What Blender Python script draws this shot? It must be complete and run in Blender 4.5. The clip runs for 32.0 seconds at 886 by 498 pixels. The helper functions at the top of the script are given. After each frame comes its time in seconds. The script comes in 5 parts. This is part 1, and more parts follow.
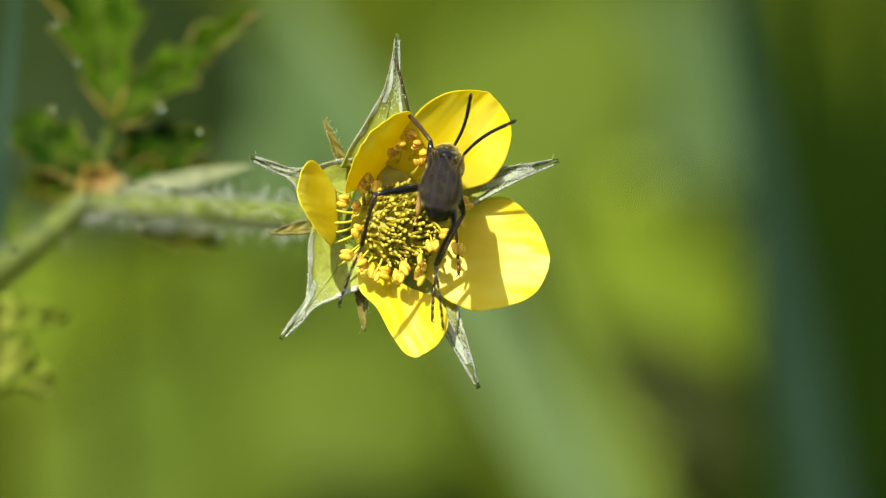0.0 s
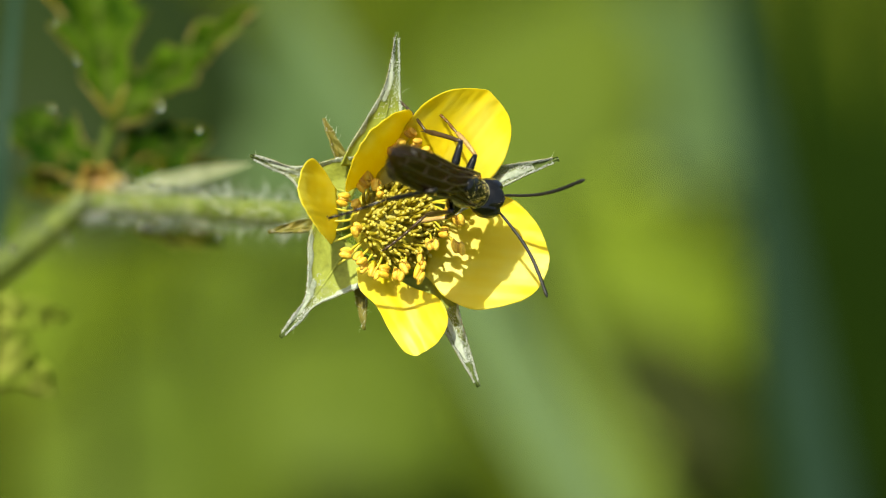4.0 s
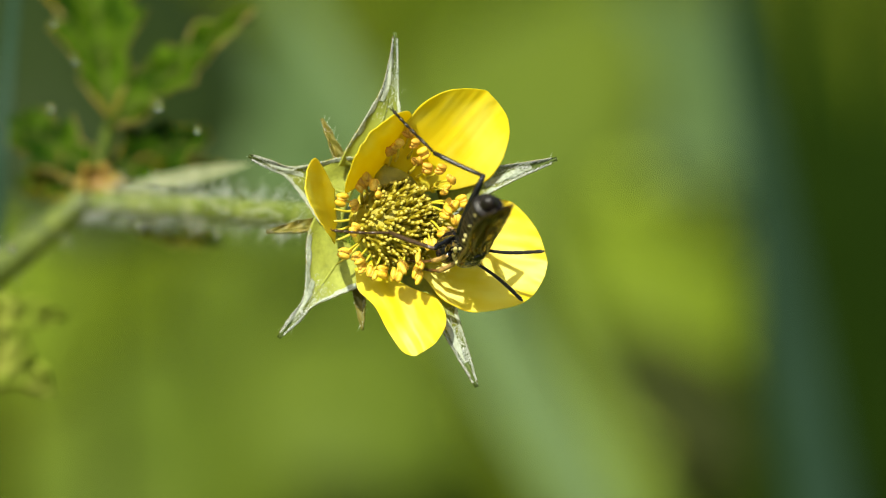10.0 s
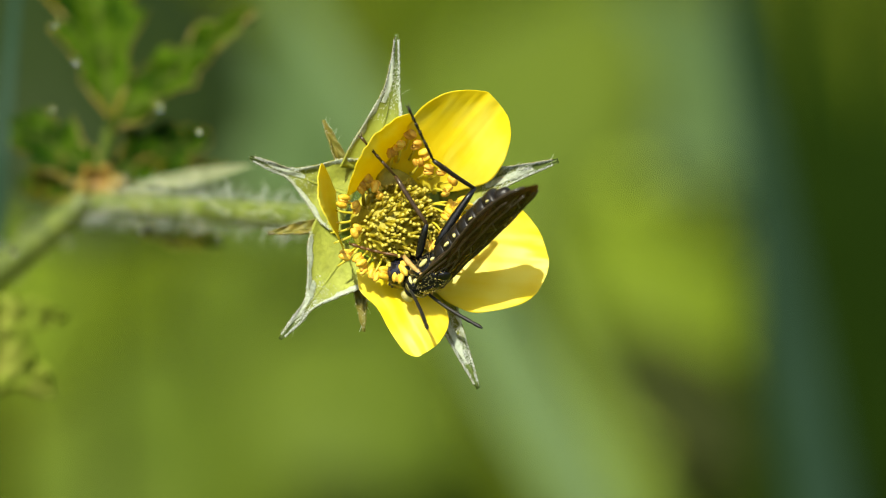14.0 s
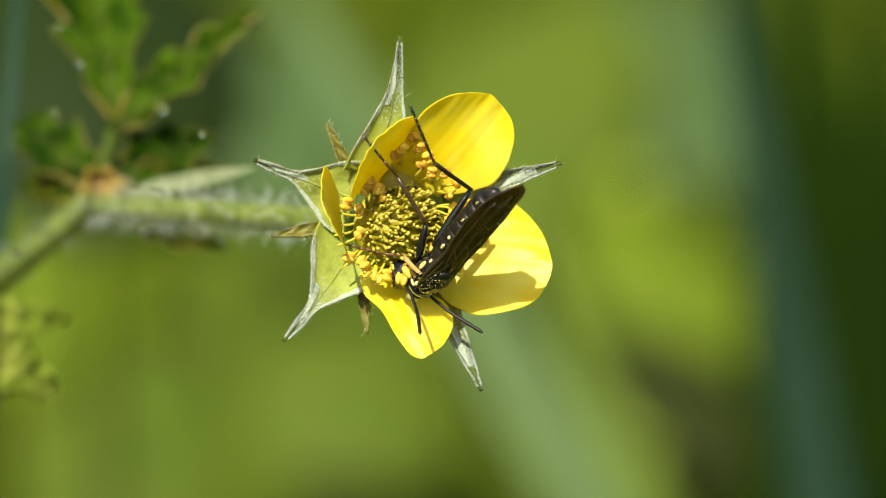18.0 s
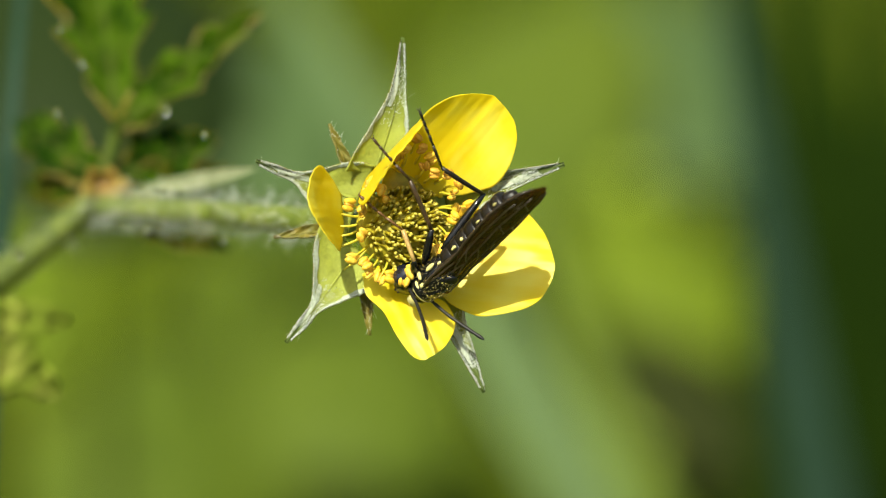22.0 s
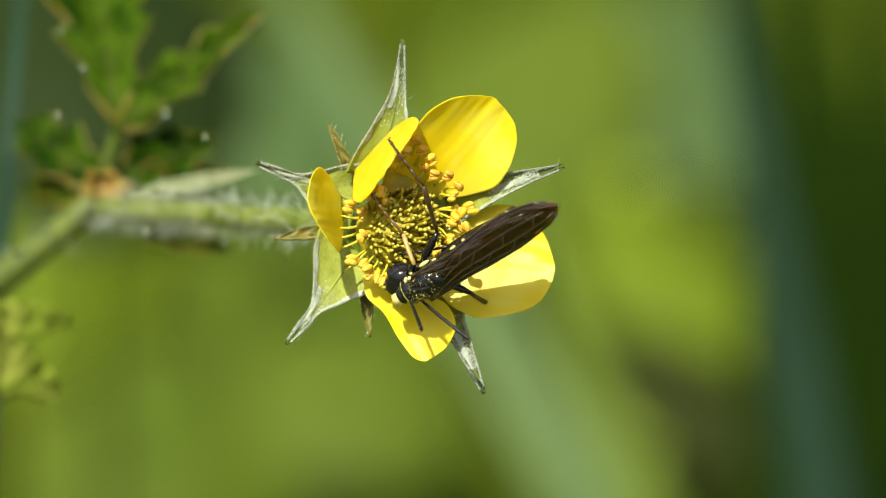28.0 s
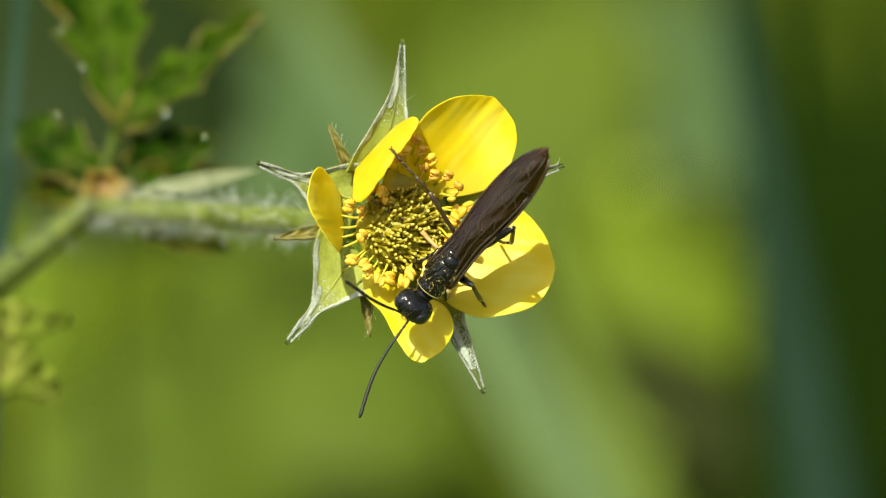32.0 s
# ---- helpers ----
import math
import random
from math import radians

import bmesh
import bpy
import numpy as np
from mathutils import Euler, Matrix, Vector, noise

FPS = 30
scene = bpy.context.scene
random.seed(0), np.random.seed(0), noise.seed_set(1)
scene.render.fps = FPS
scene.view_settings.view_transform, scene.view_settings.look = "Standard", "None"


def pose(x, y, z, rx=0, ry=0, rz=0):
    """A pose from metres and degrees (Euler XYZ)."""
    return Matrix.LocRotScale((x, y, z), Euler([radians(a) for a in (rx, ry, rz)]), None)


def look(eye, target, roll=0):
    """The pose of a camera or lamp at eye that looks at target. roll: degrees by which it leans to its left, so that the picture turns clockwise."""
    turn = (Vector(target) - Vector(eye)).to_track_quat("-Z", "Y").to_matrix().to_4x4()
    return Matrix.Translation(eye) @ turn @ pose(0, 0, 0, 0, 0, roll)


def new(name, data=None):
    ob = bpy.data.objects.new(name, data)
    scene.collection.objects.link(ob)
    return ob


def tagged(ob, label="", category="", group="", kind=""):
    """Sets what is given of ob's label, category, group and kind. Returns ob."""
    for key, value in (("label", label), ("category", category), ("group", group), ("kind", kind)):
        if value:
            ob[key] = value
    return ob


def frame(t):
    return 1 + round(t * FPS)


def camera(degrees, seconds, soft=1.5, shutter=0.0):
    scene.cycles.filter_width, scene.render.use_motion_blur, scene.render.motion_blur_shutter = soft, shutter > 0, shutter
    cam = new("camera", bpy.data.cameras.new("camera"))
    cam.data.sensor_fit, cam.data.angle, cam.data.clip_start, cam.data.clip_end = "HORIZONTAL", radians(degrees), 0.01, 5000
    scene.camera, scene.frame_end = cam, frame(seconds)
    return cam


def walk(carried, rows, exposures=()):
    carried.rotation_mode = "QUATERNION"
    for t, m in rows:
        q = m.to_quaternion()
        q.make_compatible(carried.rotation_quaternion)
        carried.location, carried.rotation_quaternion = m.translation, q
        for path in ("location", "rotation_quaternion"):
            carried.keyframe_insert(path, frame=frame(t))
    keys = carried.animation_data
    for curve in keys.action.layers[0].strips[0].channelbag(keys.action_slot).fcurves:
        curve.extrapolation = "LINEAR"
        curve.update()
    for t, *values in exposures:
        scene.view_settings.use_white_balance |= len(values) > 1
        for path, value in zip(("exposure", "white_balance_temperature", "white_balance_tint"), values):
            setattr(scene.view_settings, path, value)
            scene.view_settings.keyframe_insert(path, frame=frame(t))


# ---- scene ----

# A macro view: a yellow avens flower with a black sawfly on it, before a sunlit meadow.
# Plan: x to the right and y down in plan units of 1/34 mm, w in mm towards the lens.
DIST = 0.30
TILT = radians(30)
UNIT = 0.001 / 34
CENTRE = Vector((0.0, 0.0, 0.36))
RIGHT = Vector((1, 0, 0))
UPV = Vector((0, math.sin(TILT), math.cos(TILT)))
NEAR = Vector((0, -math.cos(TILT), math.sin(TILT)))
EYE = CENTRE + NEAR * DIST


def spot(x, y, w=0.0):
    """The place of plan point x, y at w mm before the plan's sheet."""
    k = (DIST - w * 0.001) / DIST
    return CENTRE + (RIGHT * (x - 784) + UPV * (441 - y)) * (UNIT * k) + NEAR * (w * 0.001)


def way(dx, dy, dw=0.0):
    """A direction on the plan (dx, dy in units, dw in the same units towards the lens)."""
    return RIGHT * dx - UPV * dy + NEAR * dw


cam = camera(8.787, 32.0, soft=1.05)
cam.data.dof.use_dof = True
cam.data.dof.focus_distance = DIST - 0.0012
cam.data.dof.aperture_fstop = 30.0
STILL = look(EYE, CENTRE)
walk(cam, [(0, STILL), (32.0, STILL)], exposures=[(0, 0.8, 6700, 0), (32.0, 0.8, 6700, 0)])

# ---- light ----
SUN_WAY = way(0.30, 0.73, -1.0).normalized()
world = bpy.data.worlds.new("sky")
scene.world = world
world.use_nodes = True
wn = world.node_tree
sky = wn.nodes.new("ShaderNodeTexSky")
sky.sky_type = "NISHITA"
sky.sun_disc = False
sky.dust_density, sky.ozone_density = 4.0, 0.6
sky.sun_elevation = math.asin(-SUN_WAY.z)
sky.sun_rotation = math.atan2(-SUN_WAY.x, -SUN_WAY.y)
wn.nodes["Background"].inputs["Strength"].default_value = 0.11
wn.links.new(sky.outputs[0], wn.nodes["Background"].inputs["Color"])
lamp = bpy.data.lights.new("sun", "SUN")
lamp.energy, lamp.angle, lamp.color = 4.7, radians(0.55), (1.0, 0.95, 0.86)
sun = new("sun", lamp)
sun.matrix_world = look(CENTRE - SUN_WAY * 3, CENTRE)


# ---- materials ----
def material(name, colours, scale=2000.0, rough=0.5, bump=0.2, thin=0.0, metal=0.0, spec=0.5, fine=6.0, thin_tint=(1, 1, 1)):
    """A surface whose colours vary at two scales; thin: the share of light that passes through, as in leaves."""
    m = bpy.data.materials.new(name)
    m.use_nodes = True
    nt = m.node_tree
    b = nt.nodes["Principled BSDF"]
    co = nt.nodes.new("ShaderNodeTexCoord")
    n1 = nt.nodes.new("ShaderNodeTexNoise")
    n1.inputs["Scale"].default_value = scale
    n1.inputs["Detail"].default_value = 4
    n2 = nt.nodes.new("ShaderNodeTexNoise")
    n2.inputs["Scale"].default_value = scale * fine
    n2.inputs["Detail"].default_value = 3
    info = nt.nodes.new("ShaderNodeObjectInfo")
    for n in (n1, n2):
        nt.links.new(co.outputs["Object"], n.inputs["Vector"])
    add = nt.nodes.new("ShaderNodeMath")
    add.operation = "MULTIPLY_ADD"
    nt.links.new(n2.outputs["Fac"], add.inputs[0])
    add.inputs[1].default_value = 0.45
    nt.links.new(n1.outputs["Fac"], add.inputs[2])
    add2 = nt.nodes.new("ShaderNodeMath")
    add2.operation = "MULTIPLY_ADD"
    nt.links.new(info.outputs["Random"], add2.inputs[0])
    add2.inputs[1].default_value = 0.22
    nt.links.new(add.outputs[0], add2.inputs[2])
    ramp = nt.nodes.new("ShaderNodeValToRGB")
    els = ramp.color_ramp.elements
    els[0].position, els[1].position = 0.5, 1.05
    els[0].color, els[1].color = (*colours[0], 1), (*colours[-1], 1)
    for i, c in enumerate(colours[1:-1]):
        e = els.new(0.5 + 0.55 * (i + 1) / (len(colours) - 1))
        e.color = (*c, 1)
    nt.links.new(add2.outputs[0], ramp.inputs["Fac"])
    nt.links.new(ramp.outputs["Color"], b.inputs["Base Color"])
    b.inputs["Roughness"].default_value = rough
    b.inputs["Metallic"].default_value = metal
    b.inputs["Specular IOR Level"].default_value = spec
    if bump:
        bp = nt.nodes.new("ShaderNodeBump")
        bp.inputs["Strength"].default_value = bump
        bp.inputs["Distance"].default_value = 0.25 / scale
        nt.links.new(add.outputs[0], bp.inputs["Height"])
        nt.links.new(bp.outputs["Normal"], b.inputs["Normal"])
    if thin:
        tr = nt.nodes.new("ShaderNodeBsdfTranslucent")
        mul = nt.nodes.new("ShaderNodeMix")
        mul.data_type, mul.blend_type = "RGBA", "MULTIPLY"
        mul.inputs["Factor"].default_value = 1.0
        nt.links.new(ramp.outputs["Color"], mul.inputs["A"])
        mul.inputs["B"].default_value = (*thin_tint, 1)
        nt.links.new(mul.outputs["Result"], tr.inputs["Color"])
        mix = nt.nodes.new("ShaderNodeMixShader")
        mix.inputs["Fac"].default_value = thin
        nt.links.new(b.outputs[0], mix.inputs[1])
        nt.links.new(tr.outputs[0], mix.inputs[2])
        nt.links.new(mix.outputs[0], nt.nodes["Material Output"].inputs["Surface"])
    return m




def petal_material():
    """Glossy yellow with fine creases that run from the claw to the rim; light passes through."""
    m = bpy.data.materials.new("petal yellow")
    m.use_nodes = True
    nt = m.node_tree
    b = nt.nodes["Principled BSDF"]
    co = nt.nodes.new("ShaderNodeTexCoord")
    mp = nt.nodes.new("ShaderNodeMapping")
    mp.inputs["Scale"].default_value = (0.16, 1.0, 0.6)
    nt.links.new(co.outputs["Object"], mp.inputs["Vector"])
    streak = nt.nodes.new("ShaderNodeTexNoise")
    streak.inputs["Scale"].default_value = 1500
    streak.inputs["Detail"].default_value = 4
    nt.links.new(mp.outputs[0], streak.inputs["Vector"])
    broad = nt.nodes.new("ShaderNodeTexNoise")
    broad.inputs["Scale"].default_value = 330
    broad.inputs["Detail"].default_value = 3
    nt.links.new(co.outputs["Object"], broad.inputs["Vector"])
    add = nt.nodes.new("ShaderNodeMath")
    add.operation = "MULTIPLY_ADD"
    nt.links.new(streak.outputs["Fac"], add.inputs[0])
    add.inputs[1].default_value = 0.5
    nt.links.new(broad.outputs["Fac"], add.inputs[2])
    ramp = nt.nodes.new("ShaderNodeValToRGB")
    els = ramp.color_ramp.elements
    els[0].position, els[1].position = 0.45, 1.1
    els[0].color, els[1].color = (0.78, 0.59, 0.006, 1), (0.86, 0.75, 0.085, 1)
    e = els.new(0.75)
    e.color = (0.83, 0.67, 0.018, 1)
    nt.links.new(add.outputs[0], ramp.inputs["Fac"])
    nt.links.new(ramp.outputs["Color"], b.inputs["Base Color"])
    b.inputs["Roughness"].default_value = 0.42
    b.inputs["Specular IOR Level"].default_value = 0.4
    bp = nt.nodes.new("ShaderNodeBump")
    bp.inputs["Strength"].default_value = 0.4
    bp.inputs["Distance"].default_value = 0.00009
    nt.links.new(add.outputs[0], bp.inputs["Height"])
    nt.links.new(bp.outputs["Normal"], b.inputs["Normal"])
    tr = nt.nodes.new("ShaderNodeBsdfTranslucent")
    nt.links.new(ramp.outputs["Color"], tr.inputs["Color"])
    mix = nt.nodes.new("ShaderNodeMixShader")
    mix.inputs["Fac"].default_value = 0.5
    nt.links.new(b.outputs[0], mix.inputs[1])
    nt.links.new(tr.outputs[0], mix.inputs[2])
    nt.links.new(mix.outputs[0], nt.nodes["Material Output"].inputs["Surface"])
    return m


PLANT_BASE = Vector((spot(-260, 800, -30).x, spot(-260, 800, -30).y, 0.0))


def sepal_material():
    """Lime green and thin near the flower's hub, deep green and thicker towards the points."""
    m = material("sepal green", [(0.5, 0.5, 0.5), (0.8, 0.8, 0.8), (1.0, 1.0, 1.0)], 900, 0.6, 0.35, 0.25, spec=0.25)
    nt = m.node_tree
    b = nt.nodes["Principled BSDF"]
    grain = b.inputs["Base Color"].links[0].from_socket
    co = nt.nodes.new("ShaderNodeTexCoord")
    far = nt.nodes.new("ShaderNodeVectorMath")
    far.operation = "DISTANCE"
    nt.links.new(co.outputs["Object"], far.inputs[0])
    far.inputs[1].default_value = spot(700, 390, -2.0) - PLANT_BASE
    wob = nt.nodes.new("ShaderNodeTexNoise")
    wob.inputs["Scale"].default_value = 500
    nt.links.new(co.outputs["Object"], wob.inputs["Vector"])
    mix = nt.nodes.new("ShaderNodeMath")
    mix.operation = "MULTIPLY_ADD"
    nt.links.new(wob.outputs["Fac"], mix.inputs[0])
    mix.inputs[1].default_value = 0.0016
    nt.links.new(far.outputs["Value"], mix.inputs[2])
    span = nt.nodes.new("ShaderNodeMapRange")
    nt.links.new(mix.outputs[0], span.inputs["Value"])
    span.inputs["From Min"].default_value = 0.0052
    span.inputs["From Max"].default_value = 0.0085
    tone = nt.nodes.new("ShaderNodeValToRGB")
    tone.color_ramp.elements[0].color = (0.32, 0.35, 0.05, 1)
    tone.color_ramp.elements[1].color = (0.085, 0.12, 0.02, 1)
    nt.links.new(span.outputs[0], tone.inputs["Fac"])
    tint = nt.nodes.new("ShaderNodeMix")
    tint.data_type = "RGBA"
    tint.blend_type = "MULTIPLY"
    tint.inputs["Factor"].default_value = 1.0
    nt.links.new(tone.outputs["Color"], tint.inputs["A"])
    nt.links.new(grain, tint.inputs["B"])
    for link_ in list(grain.links):
        if link_.to_node != tint and link_.to_socket.type == "RGBA":
            nt.links.new(tint.outputs["Result"], link_.to_socket)
    return m


PETAL = petal_material()
SEPAL = sepal_material()
DOWN = material("white down", [(0.572, 0.595, 0.54), (0.668, 0.683, 0.636)], 3000, 0.5, 0, 0.3)
FELT = material("white felt", [(0.21, 0.245, 0.165), (0.42, 0.455, 0.35)], 6000, 0.8, 0.6, 0.2)
EPI = material("epicalyx brown green", [(0.06, 0.062, 0.006), (0.13, 0.12, 0.012), (0.19, 0.15, 0.02)], 1800, 0.6, 0.3, 0.15)
STEM = material("stem green", [(0.035, 0.052, 0.0036), (0.075, 0.1, 0.009), (0.115, 0.14, 0.017)], 900, 0.55, 0.3, 0.1)
NODE = material("node brown", [(0.15, 0.075, 0.01), (0.26, 0.15, 0.02), (0.24, 0.18, 0.03)], 900, 0.6, 0.4, 0.1)
LEAF = material("leaf green", [(0.001, 0.005, 0.00016), (0.0072, 0.0245, 0.0006), (0.043, 0.08, 0.0034)], 620, 0.7, 0.5, 0.2, spec=0.03)
LEAF_OLIVE = material("olive leaf", [(0.085, 0.125, 0.011), (0.14, 0.18, 0.02), (0.2, 0.215, 0.04)], 520, 0.7, 0.3, 0.2, spec=0.03)
LEAF_VEIN = material("leaf vein", [(0.03, 0.05, 0.004), (0.06, 0.085, 0.009)], 900, 0.6, 0.2, 0.2, spec=0.1)
BRACT = material("downy bract", [(0.11, 0.125, 0.05), (0.23, 0.25, 0.13)], 900, 0.7, 0.3, 0.2)
DARK_OLIVE_LEAF = material("very dark olive leaf", [(0.0115, 0.0165, 0.0022), (0.021, 0.0265, 0.004)], 40, 0.7, 0.3, 0.2, spec=0.08)
LEAF_BROWN = material("bronzed leaf", [(0.006, 0.016, 0.0006), (0.018, 0.04, 0.002), (0.075, 0.065, 0.004)], 420, 0.7, 0.5, 0.2, spec=0.03)
BROAD_GREY = material("grey green leaf", [(0.0481, 0.081, 0.0254), (0.0693, 0.109, 0.0346)], 25, 0.5, 0.3, 0.2, spec=0.08)
LEAF_EDGE = material("leaf rim tan", [(0.08, 0.065, 0.005), (0.16, 0.115, 0.01), (0.24, 0.2, 0.06)], 500, 0.6, 0.3, 0.2, spec=0.03)
CARPEL = material("carpel olive", [(0.27, 0.21, 0.006), (0.38, 0.3, 0.012), (0.48, 0.39, 0.025)], 2500, 0.5, 0.3, 0.45)
STIGMA = material("stigma pale", [(0.4, 0.32, 0.03), (0.53, 0.44, 0.06)], 3000, 0.5, 0.2, 0.2)
DISC = material("receptacle green", [(0.2, 0.17, 0.006), (0.32, 0.27, 0.012)], 2500, 0.6, 0.4)
FILAMENT = material("filament yellow", [(0.5, 0.42, 0.02), (0.68, 0.58, 0.05)], 2000, 0.45, 0.2, 0.25)
ANTHER = material("anther orange", [(0.5, 0.25, 0.01), (0.63, 0.36, 0.02), (0.74, 0.5, 0.06)], 7000, 0.6, 0.7)
ANTHER_OLD = material("anther brown", [(0.4, 0.19, 0.012), (0.58, 0.32, 0.025)], 4000, 0.6, 0.5)
VEIN = material("brown vein", [(0.01, 0.0065, 0.0035), (0.035, 0.022, 0.011)], 6000, 0.3, 0.1, spec=0.5)
ANTHER_RIPE = material("anther yellow", [(0.5, 0.27, 0.008), (0.66, 0.41, 0.02)], 7000, 0.6, 0.7)
BLACK = material("black cuticle", [(0.003, 0.003, 0.003), (0.006, 0.006, 0.006)], 9000, 0.12, 0.18, spec=0.38)
AMBER_DARK = material("brown leg", [(0.05, 0.022, 0.006), (0.13, 0.06, 0.015)], 5000, 0.35, 0.2)
FUZZ = material("golden fuzz", [(0.2, 0.15, 0.05), (0.35, 0.27, 0.1)], 5000, 0.5, 0)
STALK = material("flower stalk green", [(0.0534, 0.0786, 0.0084), (0.106, 0.14, 0.0182), (0.176, 0.208, 0.0421)], 700, 0.55, 0.3, 0.15, spec=0.2)
EYE_MAT = material("compound eye", [(0.004, 0.004, 0.008), (0.008, 0.008, 0.014)], 20000, 0.14, 0.1, spec=0.7)
CREAM = material("cream mark", [(0.46, 0.39, 0.12), (0.6, 0.53, 0.2)], 6000, 0.4, 0.2)
ABDOMEN = material("dull black abdomen", [(0.003, 0.0028, 0.0025), (0.012, 0.009, 0.006)], 5000, 0.34, 0.35, spec=0.25)
COLLAR = material("dull cream line", [(0.16, 0.13, 0.03), (0.3, 0.25, 0.08)], 6000, 0.4, 0.2)
AMBER = material("amber leg", [(0.24, 0.125, 0.03), (0.44, 0.28, 0.09)], 5000, 0.35, 0.2, 0.1)
BROWN_LEG = material("dark brown leg", [(0.014, 0.008, 0.004), (0.05, 0.028, 0.012)], 4000, 0.3, 0.2, spec=0.4)
DARK_LEG = material("dark leg", [(0.005, 0.004, 0.003), (0.016, 0.011, 0.007)], 6000, 0.3, 0.2, spec=0.3)
ANTENNA = material("dull black antenna", [(0.004, 0.004, 0.004), (0.009, 0.008, 0.007)], 9000, 0.5, 0.2, spec=0.3)
POLLEN = material("pollen", [(0.7, 0.5, 0.08), (0.8, 0.65, 0.2)], 9000, 0.7, 0)
DEW = bpy.data.materials.new("dew")
DEW.use_nodes = True
DEW.node_tree.nodes["Principled BSDF"].inputs["Transmission Weight"].default_value = 1.0
DEW.node_tree.nodes["Principled BSDF"].inputs["Roughness"].default_value = 0.1
DEW.node_tree.nodes["Principled BSDF"].inputs["IOR"].default_value = 1.33
GRASS = material("meadow green", [(0.0363, 0.0579, 0.0028), (0.0667, 0.103, 0.00497), (0.109, 0.151, 0.00839)], 9, 0.6, 0.2, 0.3, spec=0.08)
GRASS_BLUE = material("blue green blade", [(0.0109, 0.0275, 0.015), (0.0162, 0.0373, 0.0203)], 40, 0.5, 0.2, 0.25, spec=0.08)
GRASS_TEAL = material("teal blade", [(0.0125, 0.034, 0.018), (0.019, 0.045, 0.025)], 40, 0.5, 0.2, 0.25, spec=0.08)
GRASS_PALE = material("pale blade", [(0.1, 0.14, 0.02), (0.13, 0.178, 0.028)], 40, 0.5, 0.2, 0.25, spec=0.08)
GRASS_GREY = material("grey green blade", [(0.085, 0.13, 0.04838), (0.115, 0.17, 0.06451)], 40, 0.5, 0.2, 0.25, spec=0.08)
# Shade of the right backdrop, put into the colour of added blades.
GRASS_SHADE = material("blade with shade in its green", [(0.006, 0.0145, 0.0008), (0.0112, 0.0245, 0.0016)], 40, 0.55, 0.2, 0.25, spec=0.02)
# BROAD, BROAD_MID and BROAD_DEEP carry the meadow's bright and dim light as leaf colour.
BROAD = material("broad leaf with painted sun", [(0.248, 0.336, 0.02653), (0.317, 0.413, 0.03604), (0.377, 0.463, 0.04508)], 25, 0.5, 0.3, 0.3, spec=0.08)
# The shade behind the stalk is put into this leaf's colour.
BROAD_SHADED = material("broad leaf with painted shade", [(0.00802, 0.016, 0.00265), (0.0144, 0.0249, 0.00442)], 25, 0.5, 0.3, 0.2, spec=0.08)
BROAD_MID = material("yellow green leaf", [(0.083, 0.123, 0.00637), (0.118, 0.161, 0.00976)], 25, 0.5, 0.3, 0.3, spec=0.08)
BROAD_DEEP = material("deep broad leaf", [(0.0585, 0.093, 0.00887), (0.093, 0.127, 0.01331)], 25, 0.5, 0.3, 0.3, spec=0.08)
SOIL = material("mossy soil", [(0.0318, 0.0361, 0.00246), (0.057, 0.0723, 0.00413), (0.0888, 0.102, 0.00656)], 6, 0.9, 0.5, spec=0.08)


